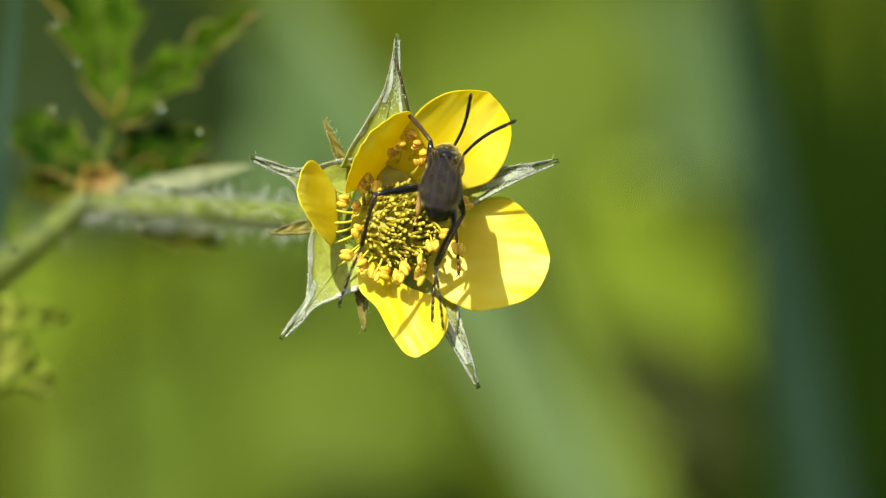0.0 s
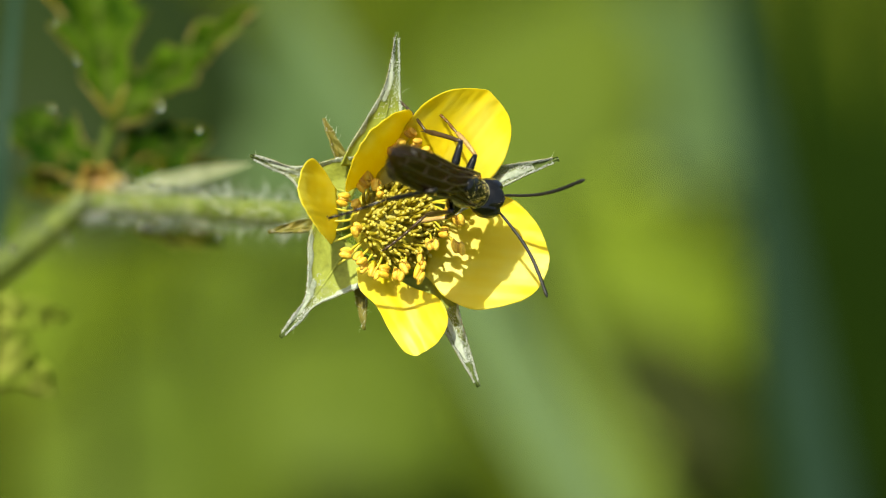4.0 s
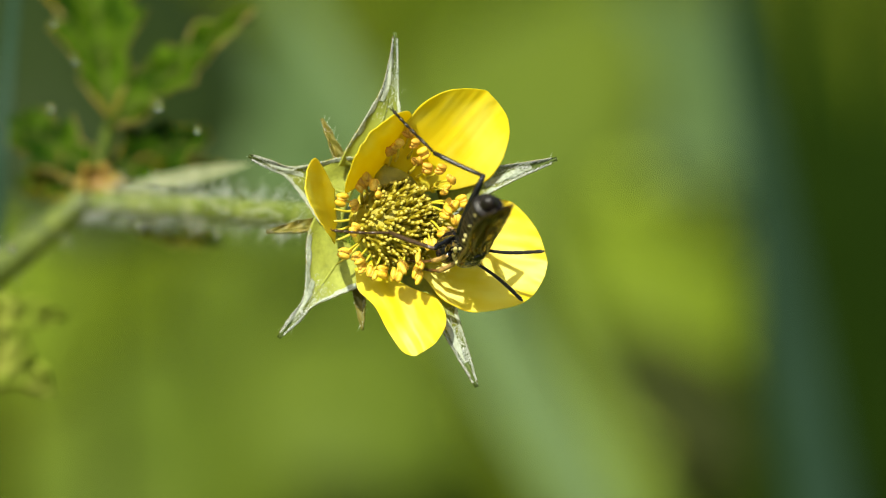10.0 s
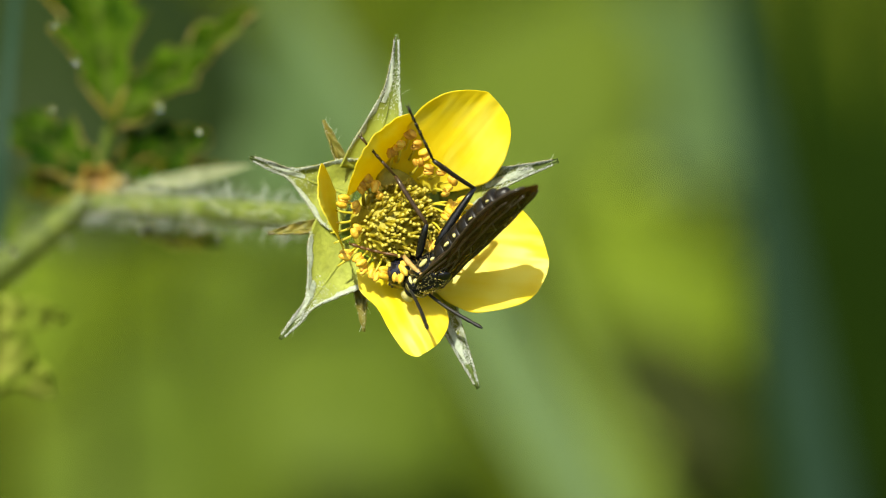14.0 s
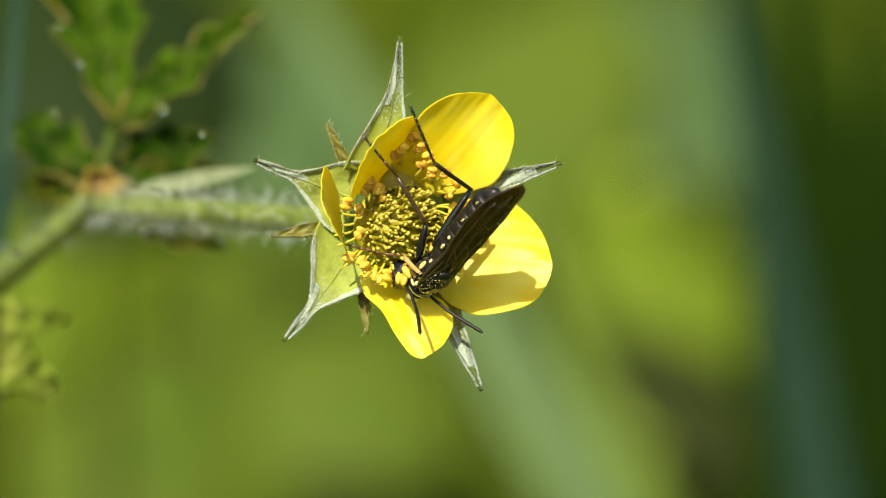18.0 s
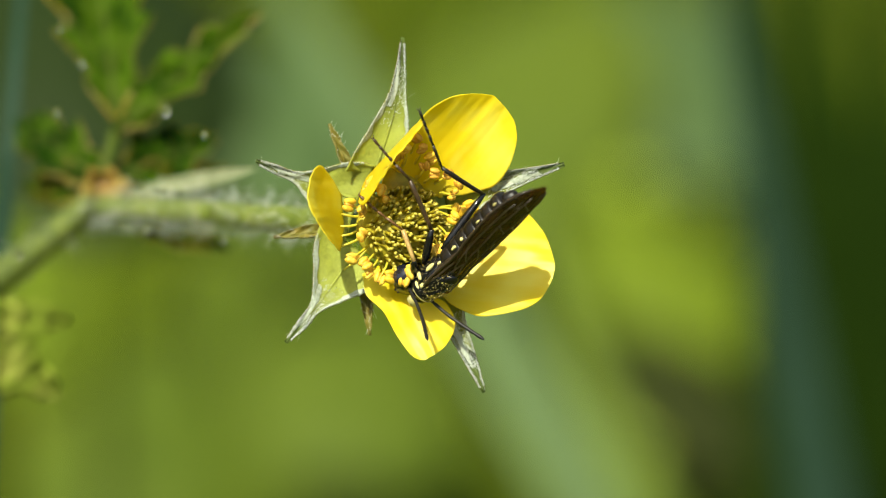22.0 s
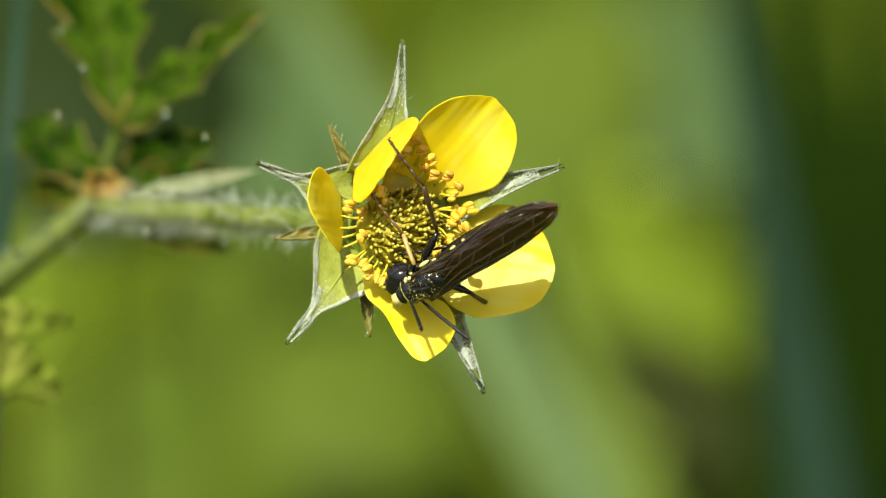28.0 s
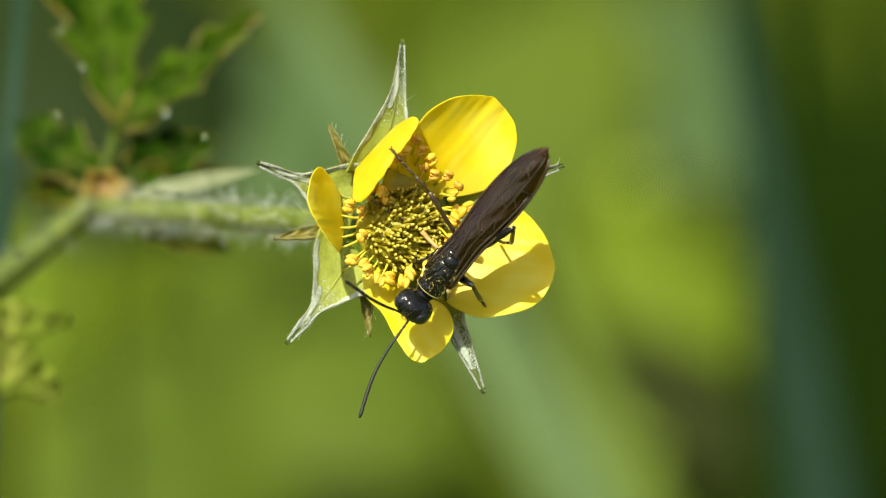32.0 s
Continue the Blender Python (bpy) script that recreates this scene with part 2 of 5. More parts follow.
def wing_material():
    """A smoky membrane: brown in its cells, glossy and wrinkled, and see-through."""
    m = bpy.data.materials.new("smoky wing")
    m.use_nodes = True
    nt = m.node_tree
    b = nt.nodes["Principled BSDF"]
    co = nt.nodes.new("ShaderNodeTexCoord")
    n = nt.nodes.new("ShaderNodeTexNoise")
    n.inputs["Scale"].default_value = 900
    n.inputs["Detail"].default_value = 5
    nt.links.new(co.outputs["Object"], n.inputs["Vector"])
    ramp = nt.nodes.new("ShaderNodeValToRGB")
    ramp.color_ramp.elements[0].color = (0.005, 0.0022, 0.001, 1)
    ramp.color_ramp.elements[1].color = (0.018, 0.008, 0.004, 1)
    ramp.color_ramp.elements[0].position, ramp.color_ramp.elements[1].position = 0.36, 0.66
    nt.links.new(n.outputs["Fac"], ramp.inputs["Fac"])
    nt.links.new(ramp.outputs["Color"], b.inputs["Base Color"])
    b.inputs["Roughness"].default_value = 0.18
    b.inputs["Specular IOR Level"].default_value = 0.2
    mp = nt.nodes.new("ShaderNodeMapping")
    mp.inputs["Scale"].default_value = (0.4, 1.0, 1.0)
    nt.links.new(co.outputs["Object"], mp.inputs["Vector"])
    wr = nt.nodes.new("ShaderNodeTexNoise")
    wr.inputs["Scale"].default_value = 480
    wr.inputs["Detail"].default_value = 3
    nt.links.new(mp.outputs[0], wr.inputs["Vector"])
    bp = nt.nodes.new("ShaderNodeBump")
    bp.inputs["Strength"].default_value = 0.6
    bp.inputs["Distance"].default_value = 0.0004
    nt.links.new(wr.outputs["Fac"], bp.inputs["Height"])
    nt.links.new(bp.outputs["Normal"], b.inputs["Normal"])
    tr = nt.nodes.new("ShaderNodeBsdfTransparent")
    tr.inputs["Color"].default_value = (0.86, 0.62, 0.42, 1)
    mix = nt.nodes.new("ShaderNodeMixShader")
    mix.inputs["Fac"].default_value = 0.66
    nt.links.new(b.outputs[0], mix.inputs[1])
    nt.links.new(tr.outputs[0], mix.inputs[2])
    gl = nt.nodes.new("ShaderNodeBsdfGlossy")
    gl.inputs["Roughness"].default_value = 0.12
    film = nt.nodes.new("ShaderNodeTexNoise")
    film.inputs["Scale"].default_value = 420
    film.inputs["Detail"].default_value = 2
    nt.links.new(co.outputs["Object"], film.inputs["Vector"])
    hue = nt.nodes.new("ShaderNodeValToRGB")
    hue.color_ramp.elements[0].position, hue.color_ramp.elements[0].color = 0.36, (0.62, 0.53, 0.5, 1)
    hue.color_ramp.elements[1].position, hue.color_ramp.elements[1].color = 0.64, (0.66, 0.62, 0.42, 1)
    mid_hue = hue.color_ramp.elements.new(0.5)
    mid_hue.color = (0.85, 0.68, 0.5, 1)
    nt.links.new(film.outputs["Fac"], hue.inputs["Fac"])
    nt.links.new(hue.outputs["Color"], gl.inputs["Color"])
    nt.links.new(bp.outputs["Normal"], gl.inputs["Normal"])
    mix2 = nt.nodes.new("ShaderNodeMixShader")
    mix2.inputs["Fac"].default_value = 0.06
    nt.links.new(mix.outputs[0], mix2.inputs[1])
    nt.links.new(gl.outputs[0], mix2.inputs[2])
    nt.links.new(mix2.outputs[0], nt.nodes["Material Output"].inputs["Surface"])
    return m


WING = wing_material()


# ---- mesh helpers ----
def link(name, bm, mat, parent=None, label="", m=None, smooth=True):
    me = bpy.data.meshes.new(name)
    bm.normal_update()
    bm.to_mesh(me)
    bm.free()
    if smooth:
        for p in me.polygons:
            p.use_smooth = True
    me.materials.append(mat)
    return place(name, me, parent, label, m)


def place(name, me, parent=None, label="", m=None):
    ob = new(name, me)
    if parent is not None:
        ob.parent = parent
    if m is not None:
        ob.matrix_basis = m
    if label:
        ob["label"] = label
    return ob


def part(name, bm, mat, parent, label="", m=None):
    return link(name, bm, mat, parent, label, m)


def base_of(thing, bm):
    """Moves world coordinates into the space of a thing that stands unturned."""
    bm.transform(Matrix.Translation(-thing.location))
    return bm


def tube(bm, pts, radii, n=8, flat=1.0):
    """A round rod along points, closed at both ends."""
    pts = [Vector(p) for p in pts]
    rings = []
    side = None
    for i, p in enumerate(pts):
        d = (pts[min(i + 1, len(pts) - 1)] - pts[max(i - 1, 0)]).normalized()
        if side is None:
            side = d.orthogonal().normalized()
        side = (side - d * side.dot(d)).normalized()
        up = d.cross(side)
        r = radii[i] if hasattr(radii, "__len__") else radii
        rings.append([bm.verts.new(p + side * (r * math.cos(a)) + up * (r * flat * math.sin(a)))
                      for a in (2 * math.pi * k / n for k in range(n))])
    for a, b in zip(rings, rings[1:]):
        for k in range(n):
            bm.faces.new((a[k], a[(k + 1) % n], b[(k + 1) % n], b[k]))
    bm.faces.new(list(reversed(rings[0])))
    bm.faces.new(rings[-1])
    return bm


def sheet(bm, fn, ns, nt, thick):
    """A thin two-sided blade: fn(s, t) gives a point and a normal, s from 0 to 1, t from -1 to 1."""
    top, low = [], []
    for i in range(ns + 1):
        a, b = [], []
        for j in range(nt + 1):
            p, n = fn(i / ns, 2 * j / nt - 1)
            a.append(bm.verts.new(p + n * thick / 2))
            b.append(bm.verts.new(p - n * thick / 2))
        top.append(a), low.append(b)
    for i in range(ns):
        for j in range(nt):
            bm.faces.new((top[i][j], top[i + 1][j], top[i + 1][j + 1], top[i][j + 1]))
            bm.faces.new((low[i][j], low[i][j + 1], low[i + 1][j + 1], low[i + 1][j]))
    for i in range(ns):
        bm.faces.new((top[i][0], low[i][0], low[i + 1][0], top[i + 1][0]))
        bm.faces.new((top[i][nt], top[i + 1][nt], low[i + 1][nt], low[i][nt]))
    for j in range(nt):
        bm.faces.new((top[0][j], top[0][j + 1], low[0][j + 1], low[0][j]))
        bm.faces.new((top[ns][j], low[ns][j], low[ns][j + 1], top[ns][j + 1]))
    return bm


def ellipsoid(bm, centre, size, u=16, v=10, m=None):
    mat = Matrix.Translation(centre) @ (m or Matrix.Identity(4)) @ Matrix.Diagonal((*size, 1))
    bmesh.ops.create_uvsphere(bm, u_segments=u, v_segments=v, radius=1.0, matrix=mat)
    return bm


def hairs(bm, roots, length, radius, spread=0.5):
    """Fine tapered hairs; roots are pairs of place and direction."""
    for p, d in roots:
        d = (d + Vector((random.gauss(0, 1), random.gauss(0, 1), random.gauss(0, 1))) * spread).normalized()
        l = length * random.uniform(0.5, 1.2)
        side = d.orthogonal().normalized()
        other = d.cross(side)
        bend = side * l * random.uniform(-0.15, 0.15)
        low = [bm.verts.new(p + (side * math.cos(a) + other * math.sin(a)) * radius) for a in (0, 2.1, 4.2)]
        mid = [bm.verts.new(p + d * l * 0.55 + bend + (side * math.cos(a) + other * math.sin(a)) * radius * 0.7) for a in (0, 2.1, 4.2)]
        tip = bm.verts.new(p + d * l + bend * 0.4)
        for k in range(3):
            bm.faces.new((low[k], low[(k + 1) % 3], mid[(k + 1) % 3], mid[k]))
            bm.faces.new((mid[k], mid[(k + 1) % 3], tip))
    return bm


def curve_points(a, b, c, n):
    """Points on a bent line from a by way of b to c."""
    out = []
    for i in range(n + 1):
        t = i / n
        out.append(a * (1 - t) ** 2 + b * 2 * t * (1 - t) + c * t * t)
    return out


# ---- ground and meadow ----
def ground():
    bm = bmesh.new()
    bmesh.ops.create_grid(bm, x_segments=120, y_segments=120, size=1.0)
    for v in bm.verts:
        r = v.co.length
        v.co.xy *= 0.6 + 400 * r ** 6
        v.co.z = 0.02 * noise.noise(v.co * 2.2) * min(1, r * 3)
    return tagged(link("ground", bm, SOIL), "mossy green meadow soil under grass", "ground", kind="structure")


ground()


def blade_thing(name, root, mid, tip, width, mat, label, category="grass", group=""):
    """A long grass blade with a keel and a tapering tip, rooted in the soil."""
    ob = new(name)
    ob.location = root
    bm = bmesh.new()
    across = (tip - root).cross(way(0, 0, 1)).normalized()
    face = across.cross((tip - root).normalized()).normalized()

    def fn(s, t):
        p = root * (1 - s) ** 2 + mid * (2 * s * (1 - s)) + tip * s * s
        w = width / 2 * (min(1, 0.6 + 2 * s)) * (1 - max(0, (s - 0.6) / 0.4) ** 2) + 0.0002
        return p + across * (t * w) + face * (abs(t) * w * 0.35), face
    part("blade", base_of(ob, sheet(bm, fn, 20, 4, 0.0003)), mat, ob)
    bm = bmesh.new()
    pts = [root * (1 - s) ** 2 + mid * (2 * s * (1 - s)) + tip * s * s for s in (k / 14 for k in range(15))]
    part("midrib", base_of(ob, tube(bm, pts, [width * 0.05 * (1.05 - k / 14) for k in range(15)], 5)), mat, ob)
    return tagged(ob, label, category, group)


# tall blades behind the flower
def tall(x0, y0, x1, y1, depth, width, mat, label):
    """A blade whose line runs through two plan points at a depth in mm behind the flower."""
    a, b = spot(x0, y0, -depth), spot(x1, y1, -depth)
    d = (a - b)
    root = b + d * (b.z / -d.z) if d.z < -1e-4 else Vector((a.x, a.y, 0))
    if (root - b).length > 0.9:
        root = Vector((a.x, a.y + 0.03, 0))
    return blade_thing("grass_blade", root, (root + b) / 2, b, width, mat, label, "grass blade", "tall grass blades")


for row in (
    (1410, 900, 1345, -300, 345, 0.012, GRASS_SHADE, "tall dark green grass blade standing in the meadow"),
    (1456, 900, 1232, -300, 260, 0.0074, GRASS_BLUE, "tall blue-green grass blade standing in the meadow"),
    (1540, 900, 1425, -300, 330, 0.011, GRASS_SHADE, "tall dark green grass blade standing in the meadow"),
    (1590, 900, 1560, -300, 280, 0.0105, GRASS_SHADE, "tall dark green grass blade standing in the meadow"),
    (1190, 1000, 890, 300, 330, 0.0072, GRASS_PALE, "pale grass blade leaning over in the sun"),
    (700, 300, 380, -250, 360, 0.009, GRASS_GREY, "grey-green grass blade leaning over in the meadow"),
):
    tall(*row)
LEFT_BLADE = tall(-55, 900, 42, -200, 50, 0.0034, GRASS_TEAL, "narrow blue-green grass blade beside the flower stalk")


def broad_leaf(x, y, depth, length, width, turn, mat, label):
    """A low broad leaf on its own stalk."""
    c = spot(x, y, -depth)
    ob = new("broad_leaf")
    ob.location = Vector((c.x, c.y + 0.02, 0))
    rim = Matrix.Rotation(radians(turn), 3, "Z") @ Vector((0, -0.95, -0.3))
    across = rim.cross(Vector((0, 0, 1))).normalized()
    nrm = across.cross(rim).normalized()
    bm = bmesh.new()

    def fn(s, t):
        w = width / 2 * (math.sin(math.pi * min(1, s * 0.96 + 0.04)) ** 0.7) * (1 + 0.05 * math.sin(40 * s))
        p = c + rim * (length * (s - 0.5)) + across * (t * w) + nrm * (-abs(t) * w * 0.3 - length * 0.25 * (s - 0.4) ** 2)
        return p, nrm
    part("blade", base_of(ob, sheet(bm, fn, 12, 6, 0.0004)), mat, ob)
    bm = bmesh.new()
    st = c - rim * length * 0.5 - nrm * length * 0.05
    part("stalk", base_of(ob, tube(bm, curve_points(ob.location.copy(), Vector((ob.location.x, ob.location.y, st.z)), st, 8), 0.0012, 6)), mat, ob)
    return tagged(ob, label, "leaf", "meadow leaves")


for x, y, dep, ln, wd, tn, mt, lb in [
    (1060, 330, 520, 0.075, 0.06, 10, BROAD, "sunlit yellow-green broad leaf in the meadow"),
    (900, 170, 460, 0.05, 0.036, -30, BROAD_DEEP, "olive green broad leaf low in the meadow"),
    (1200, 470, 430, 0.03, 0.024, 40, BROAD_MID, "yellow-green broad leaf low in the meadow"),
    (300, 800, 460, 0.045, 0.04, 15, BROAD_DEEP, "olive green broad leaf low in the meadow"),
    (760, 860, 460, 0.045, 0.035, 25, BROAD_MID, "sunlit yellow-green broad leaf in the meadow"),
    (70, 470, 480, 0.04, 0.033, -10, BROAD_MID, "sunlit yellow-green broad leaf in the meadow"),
    (150, 100, 300, 0.05, 0.038, 10, BROAD_SHADED, "dark green broad leaf in shade behind the stalk"),
    (1238, 705, 330, 0.025, 0.015, 35, DARK_OLIVE_LEAF, "withered brown leaf in the meadow"),
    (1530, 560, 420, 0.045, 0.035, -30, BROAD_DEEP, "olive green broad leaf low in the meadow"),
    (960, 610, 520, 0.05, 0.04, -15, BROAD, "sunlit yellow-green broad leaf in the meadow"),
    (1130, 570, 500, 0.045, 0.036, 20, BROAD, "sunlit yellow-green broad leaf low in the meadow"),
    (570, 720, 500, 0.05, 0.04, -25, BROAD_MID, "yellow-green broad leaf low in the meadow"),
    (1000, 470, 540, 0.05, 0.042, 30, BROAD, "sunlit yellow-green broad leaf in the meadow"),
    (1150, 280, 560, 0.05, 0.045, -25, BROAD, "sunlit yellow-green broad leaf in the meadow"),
    (1200, 120, 470, 0.04, 0.03, 20, BROAD_GREY, "grey-green broad leaf low in the meadow"),
    (470, 200, 430, 0.034, 0.028, 15, BROAD_GREY, "grey-green broad leaf low in the meadow"),
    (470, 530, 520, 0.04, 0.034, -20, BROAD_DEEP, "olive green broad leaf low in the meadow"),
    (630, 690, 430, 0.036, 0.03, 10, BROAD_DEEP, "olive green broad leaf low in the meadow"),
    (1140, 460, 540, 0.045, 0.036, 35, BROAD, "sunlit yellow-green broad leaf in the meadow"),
]:
    broad_leaf(x, y, dep + 100, ln * 1.13, wd * 1.13, tn, mt, lb)


def meadow():
    """Short grass all round, too many blades to count, thinning out with distance."""
    rng = random.Random(4)
    bm = bmesh.new()
    for i in range(26000):
        far, round_ = 3.2 * rng.random() ** 0.8, rng.uniform(0, 2 * math.pi)
        x, y = far * math.cos(round_), 0.6 + far * math.sin(round_)
        h = rng.uniform(0.025, 0.08) * (1 + 0.5 * noise.noise(Vector((x * 3, y * 3, 0))))
        if x * x + (y + 0.26) ** 2 < 0.02:
            h *= 0.5
        a = rng.uniform(0, 6.3)
        lean = Vector((math.cos(a), math.sin(a), 0)) * h * rng.uniform(0.1, 0.6)
        side = Vector((-math.sin(a), math.cos(a), 0)) * rng.uniform(0.001, 0.0025)
        p = Vector((x, y, -0.004))
        v = [bm.verts.new(q) for q in (p - side, p + side, p + side * 0.8 + lean * 0.4 + Vector((0, 0, h * 0.6)),
                                       p - side * 0.8 + lean * 0.4 + Vector((0, 0, h * 0.6)), p + lean + Vector((0, 0, h)))]
        bm.faces.new(v[:4])
        bm.faces.new((v[3], v[2], v[4]))
    return tagged(link("meadow_grass", bm, GRASS), "short sunlit green meadow grass", "grass", kind="stuff")


meadow()

# ---- the avens plant ----
plant = tagged(new("avens_plant"), "yellow avens with hairy stem, toothed leaf and one open flower", "flower")
plant.location = PLANT_BASE
HUB = spot(690, 392, -0.6)
AXIS = way(0.45, -0.05, 0.89).normalized()
LEAN = way(0.74, -0.2, 0.62).normalized()


def pose_at(origin, along, inner):
    """A rigid pose: x along, z as near to inner as can be."""
    x = along.normalized()
    z = (inner - x * inner.dot(x)).normalized()
    y = z.cross(x)
    m = Matrix((x, y, z)).transposed().to_4x4()
    m.translation = origin
    return m


# stem and stalk of the flower
def stems():
    node = spot(158, 348, -33)
    low = spot(-60, 522, -36)
    bm = bmesh.new()
    pts = curve_points(node, spot(66, 424, -34), low, 10) + curve_points(low, low + Vector((-0.012, 0.0, -0.02)), plant.location.copy(), 24)[1:]
    tube(bm, pts, [0.00082 + 0.00002 * i for i in range(len(pts))], 12)
    stem = part("stem", base_of(plant, bm), STEM, plant, "stout green hairy stem")
    bm = bmesh.new()
    stalk_pts = curve_points(spot(150, 356, -33), spot(420, 372, -21.6), HUB - AXIS * 0.0012, 18)
    tube(bm, stalk_pts, [0.00066 + 0.000008 * i for i in range(19)], 12)
    stalk = part("flower_stalk", base_of(plant, bm), STALK, plant, "pale green downy flower stalk")
    bm = bmesh.new()
    roots = []
    rng = random.Random(7)
    for k in range(560):
        i = rng.randrange(0, 17)
        t = rng.random()
        p = stalk_pts[i].lerp(stalk_pts[i + 1], t)
        d = (stalk_pts[i + 1] - stalk_pts[i]).normalized()
        r = Vector((rng.gauss(0, 1), rng.gauss(0, 1), rng.gauss(0, 1)))
        r = (r - d * r.dot(d)).normalized()
        roots.append((p + r * 0.00068, r))
    hairs(bm, roots, 0.0014, 0.000014, 0.3)
    part("hairs", base_of(plant, bm), DOWN, stalk, "white hairs on the stalk")
    bm = bmesh.new()
    roots = []
    for k in range(120):
        i = rng.randrange(0, 16)
        p = pts[i].lerp(pts[i + 1], rng.random())
        d = (pts[i + 1] - pts[i]).normalized()
        r = Vector((rng.gauss(0, 1), rng.gauss(0, 1), rng.gauss(0, 1)))
        r = (r - d * r.dot(d)).normalized()
        roots.append((p + r * 0.00084, r))
    hairs(bm, roots, 0.0011, 0.000014, 0.3)
    part("hairs", base_of(plant, bm), DOWN, stem, "white hairs on the stem")
    bm = bmesh.new()
    mid = spot(172, 322, -32.5)
    ellipsoid(bm, mid, (0.0011, 0.0008, 0.0009))
    for v in bm.verts:
        v.co += (v.co - mid) * 0.5 * noise.noise(v.co * 1700)
    joint = part("node", base_of(plant, bm), NODE, plant, "swollen brown stem joint")
    for k, (dx, dy) in enumerate(((-34, 10), (-20, -28), (18, -30), (46, -4), (30, 22), (2, 30), (60, 12))):
        bm = bmesh.new()
        a, b = mid, spot(168 + dx * 1.15, 322 + dy * 1.15, -30.5 - 0.3 * k)
        side = (b - a).cross(way(0, 0, 1)).normalized()

        def fn(s, t):
            w = 13 * UNIT * math.sin(math.pi * min(1, 0.25 + 0.75 * s)) ** 0.7
            return a.lerp(b, 0.2 + 0.8 * s) + side * (t * w) + way(0, 0, 1) * (0.0004 * math.sin(3 * s)), way(0, 0, 1)
        part("scale", base_of(plant, sheet(bm, fn, 8, 4, 0.0002)), NODE, joint, "brown papery scale at the joint")


stems()


def leaflet(base, tip, width, teeth, fold, seed, hint=None, mat=None, label="dark green toothed leaflet with tan rim", wide_at=0.8):
    """A toothed leaflet with a tan rim, a midrib and side veins."""
    along = tip - base
    ln = along.length
    m = pose_at(base - plant.location, along, hint or way(0, -0.2, 1))
    rng = random.Random(seed)
    ph = rng.uniform(0, 6)

    def half(s):
        body = math.sin(math.pi * s ** wide_at) ** 0.75
        f = (s * teeth + ph) % 1
        tooth = 0.68 + 0.62 * (f if f < 0.8 else 4 * (1 - f))
        return width / 2 * body * tooth + 0.00006

    def fn(s, t):
        w = half(s)
        return Vector((ln * s, t * w, abs(t) * w * fold - ln * 0.12 * s * s + 0.00025 * math.sin(14 * s + 3 * t) + 0.0009 * noise.noise(Vector((9 * s, 2.2 * t, seed))) * (ln / 0.012) ** 0.5)), Vector((0, 0, 1))
    bm = bmesh.new()
    leaf = part("leaflet", sheet(bm, fn, 44, 8, 0.00022), mat or LEAF, plant, label, m)
    for sg in (-1, 1):
        bm = bmesh.new()
        pts = [fn(i / 44, sg)[0] for i in range(45)]
        part("rim", tube(bm, pts, [0.00006 + 0.00018 * max(0.0, noise.noise(p * 300)) for p in pts], 6), mat if mat is LEAF_OLIVE else LEAF_EDGE, leaf, "" if mat is LEAF_OLIVE else "tan leaf rim")
    bm = bmesh.new()
    vein = mat if mat is LEAF_OLIVE else LEAF_VEIN
    part("midrib", tube(bm, [fn(i / 20, 0)[0] + Vector((0, 0, 0.0001)) for i in range(20)], [0.0002 * (1.1 - i / 20) for i in range(20)], 6), vein, leaf)
    bm = bmesh.new()
    for k in range(1, 6):
        for sg in (-1, 1):
            a, b = fn(0.14 * k, 0)[0], fn(min(0.95, 0.14 * k + 0.13), sg * 0.9)[0]
            tube(bm, [a.lerp(b, q / 4) + Vector((0, 0, 0.00012)) for q in range(5)], 0.00007, 4)
    part("vein_net", bm, vein, leaf)
    return leaf


leaflet(spot(198, 215, -34), spot(116, -430, -45.5), 245 * UNIT, 8, 0.5, 1, wide_at=1.15)
leaflet(spot(196, 226, -33), spot(430, 6, -31.5), 92 * UNIT, 4, 0.35, 2, way(-0.1, -0.6, 1), wide_at=0.8)
leaflet(spot(160, 305, -33), spot(8, 196, -36), 118 * UNIT, 3, 0.3, 3, wide_at=0.8)
leaflet(spot(160, 322, -33), spot(22, 316, -36), 84 * UNIT, 3, 0.3, 4, None, LEAF_BROWN, "bronze-green toothed leaflet")
leaflet(spot(200, 306, -34), spot(366, 232, -33.5), 118 * UNIT, 3, 0.4, 5)
leaflet(spot(200, 318, -34), spot(398, 292, -33), 60 * UNIT, 3, 0.4, 9, None, LEAF_BROWN, "bronze-green toothed leaflet")
leaflet(spot(-80, 545, -31), spot(122, 556, -33), 70 * UNIT, 1.4, 0.2, 6, None, LEAF_OLIVE, "pale tan-green toothed leaflet")
leaflet(spot(-70, 590, -31), spot(104, 692, -33), 110 * UNIT, 1.6, 0.2, 7, None, LEAF_OLIVE, "olive green toothed leaflet")
leaflet(spot(232, 392, -32), spot(398, 430, -33), 48 * UNIT, 3, 0.3, 8, None, LEAF_BROWN, "bronze-green toothed leaflet")


def leaf_stalk():
    """The pale stalk that carries the two upper leaflets."""
    bm = bmesh.new()
    pts = curve_points(spot(172, 322, -32.5), spot(182, 262, -32.5), spot(200, 205, -34), 10)
    tube(bm, pts, [0.00042 - 0.00001 * i for i in range(11)], 9)
    part("leaf_stalk", base_of(plant, bm), LEAF_VEIN, plant, "green leaf stalk")


leaf_stalk()


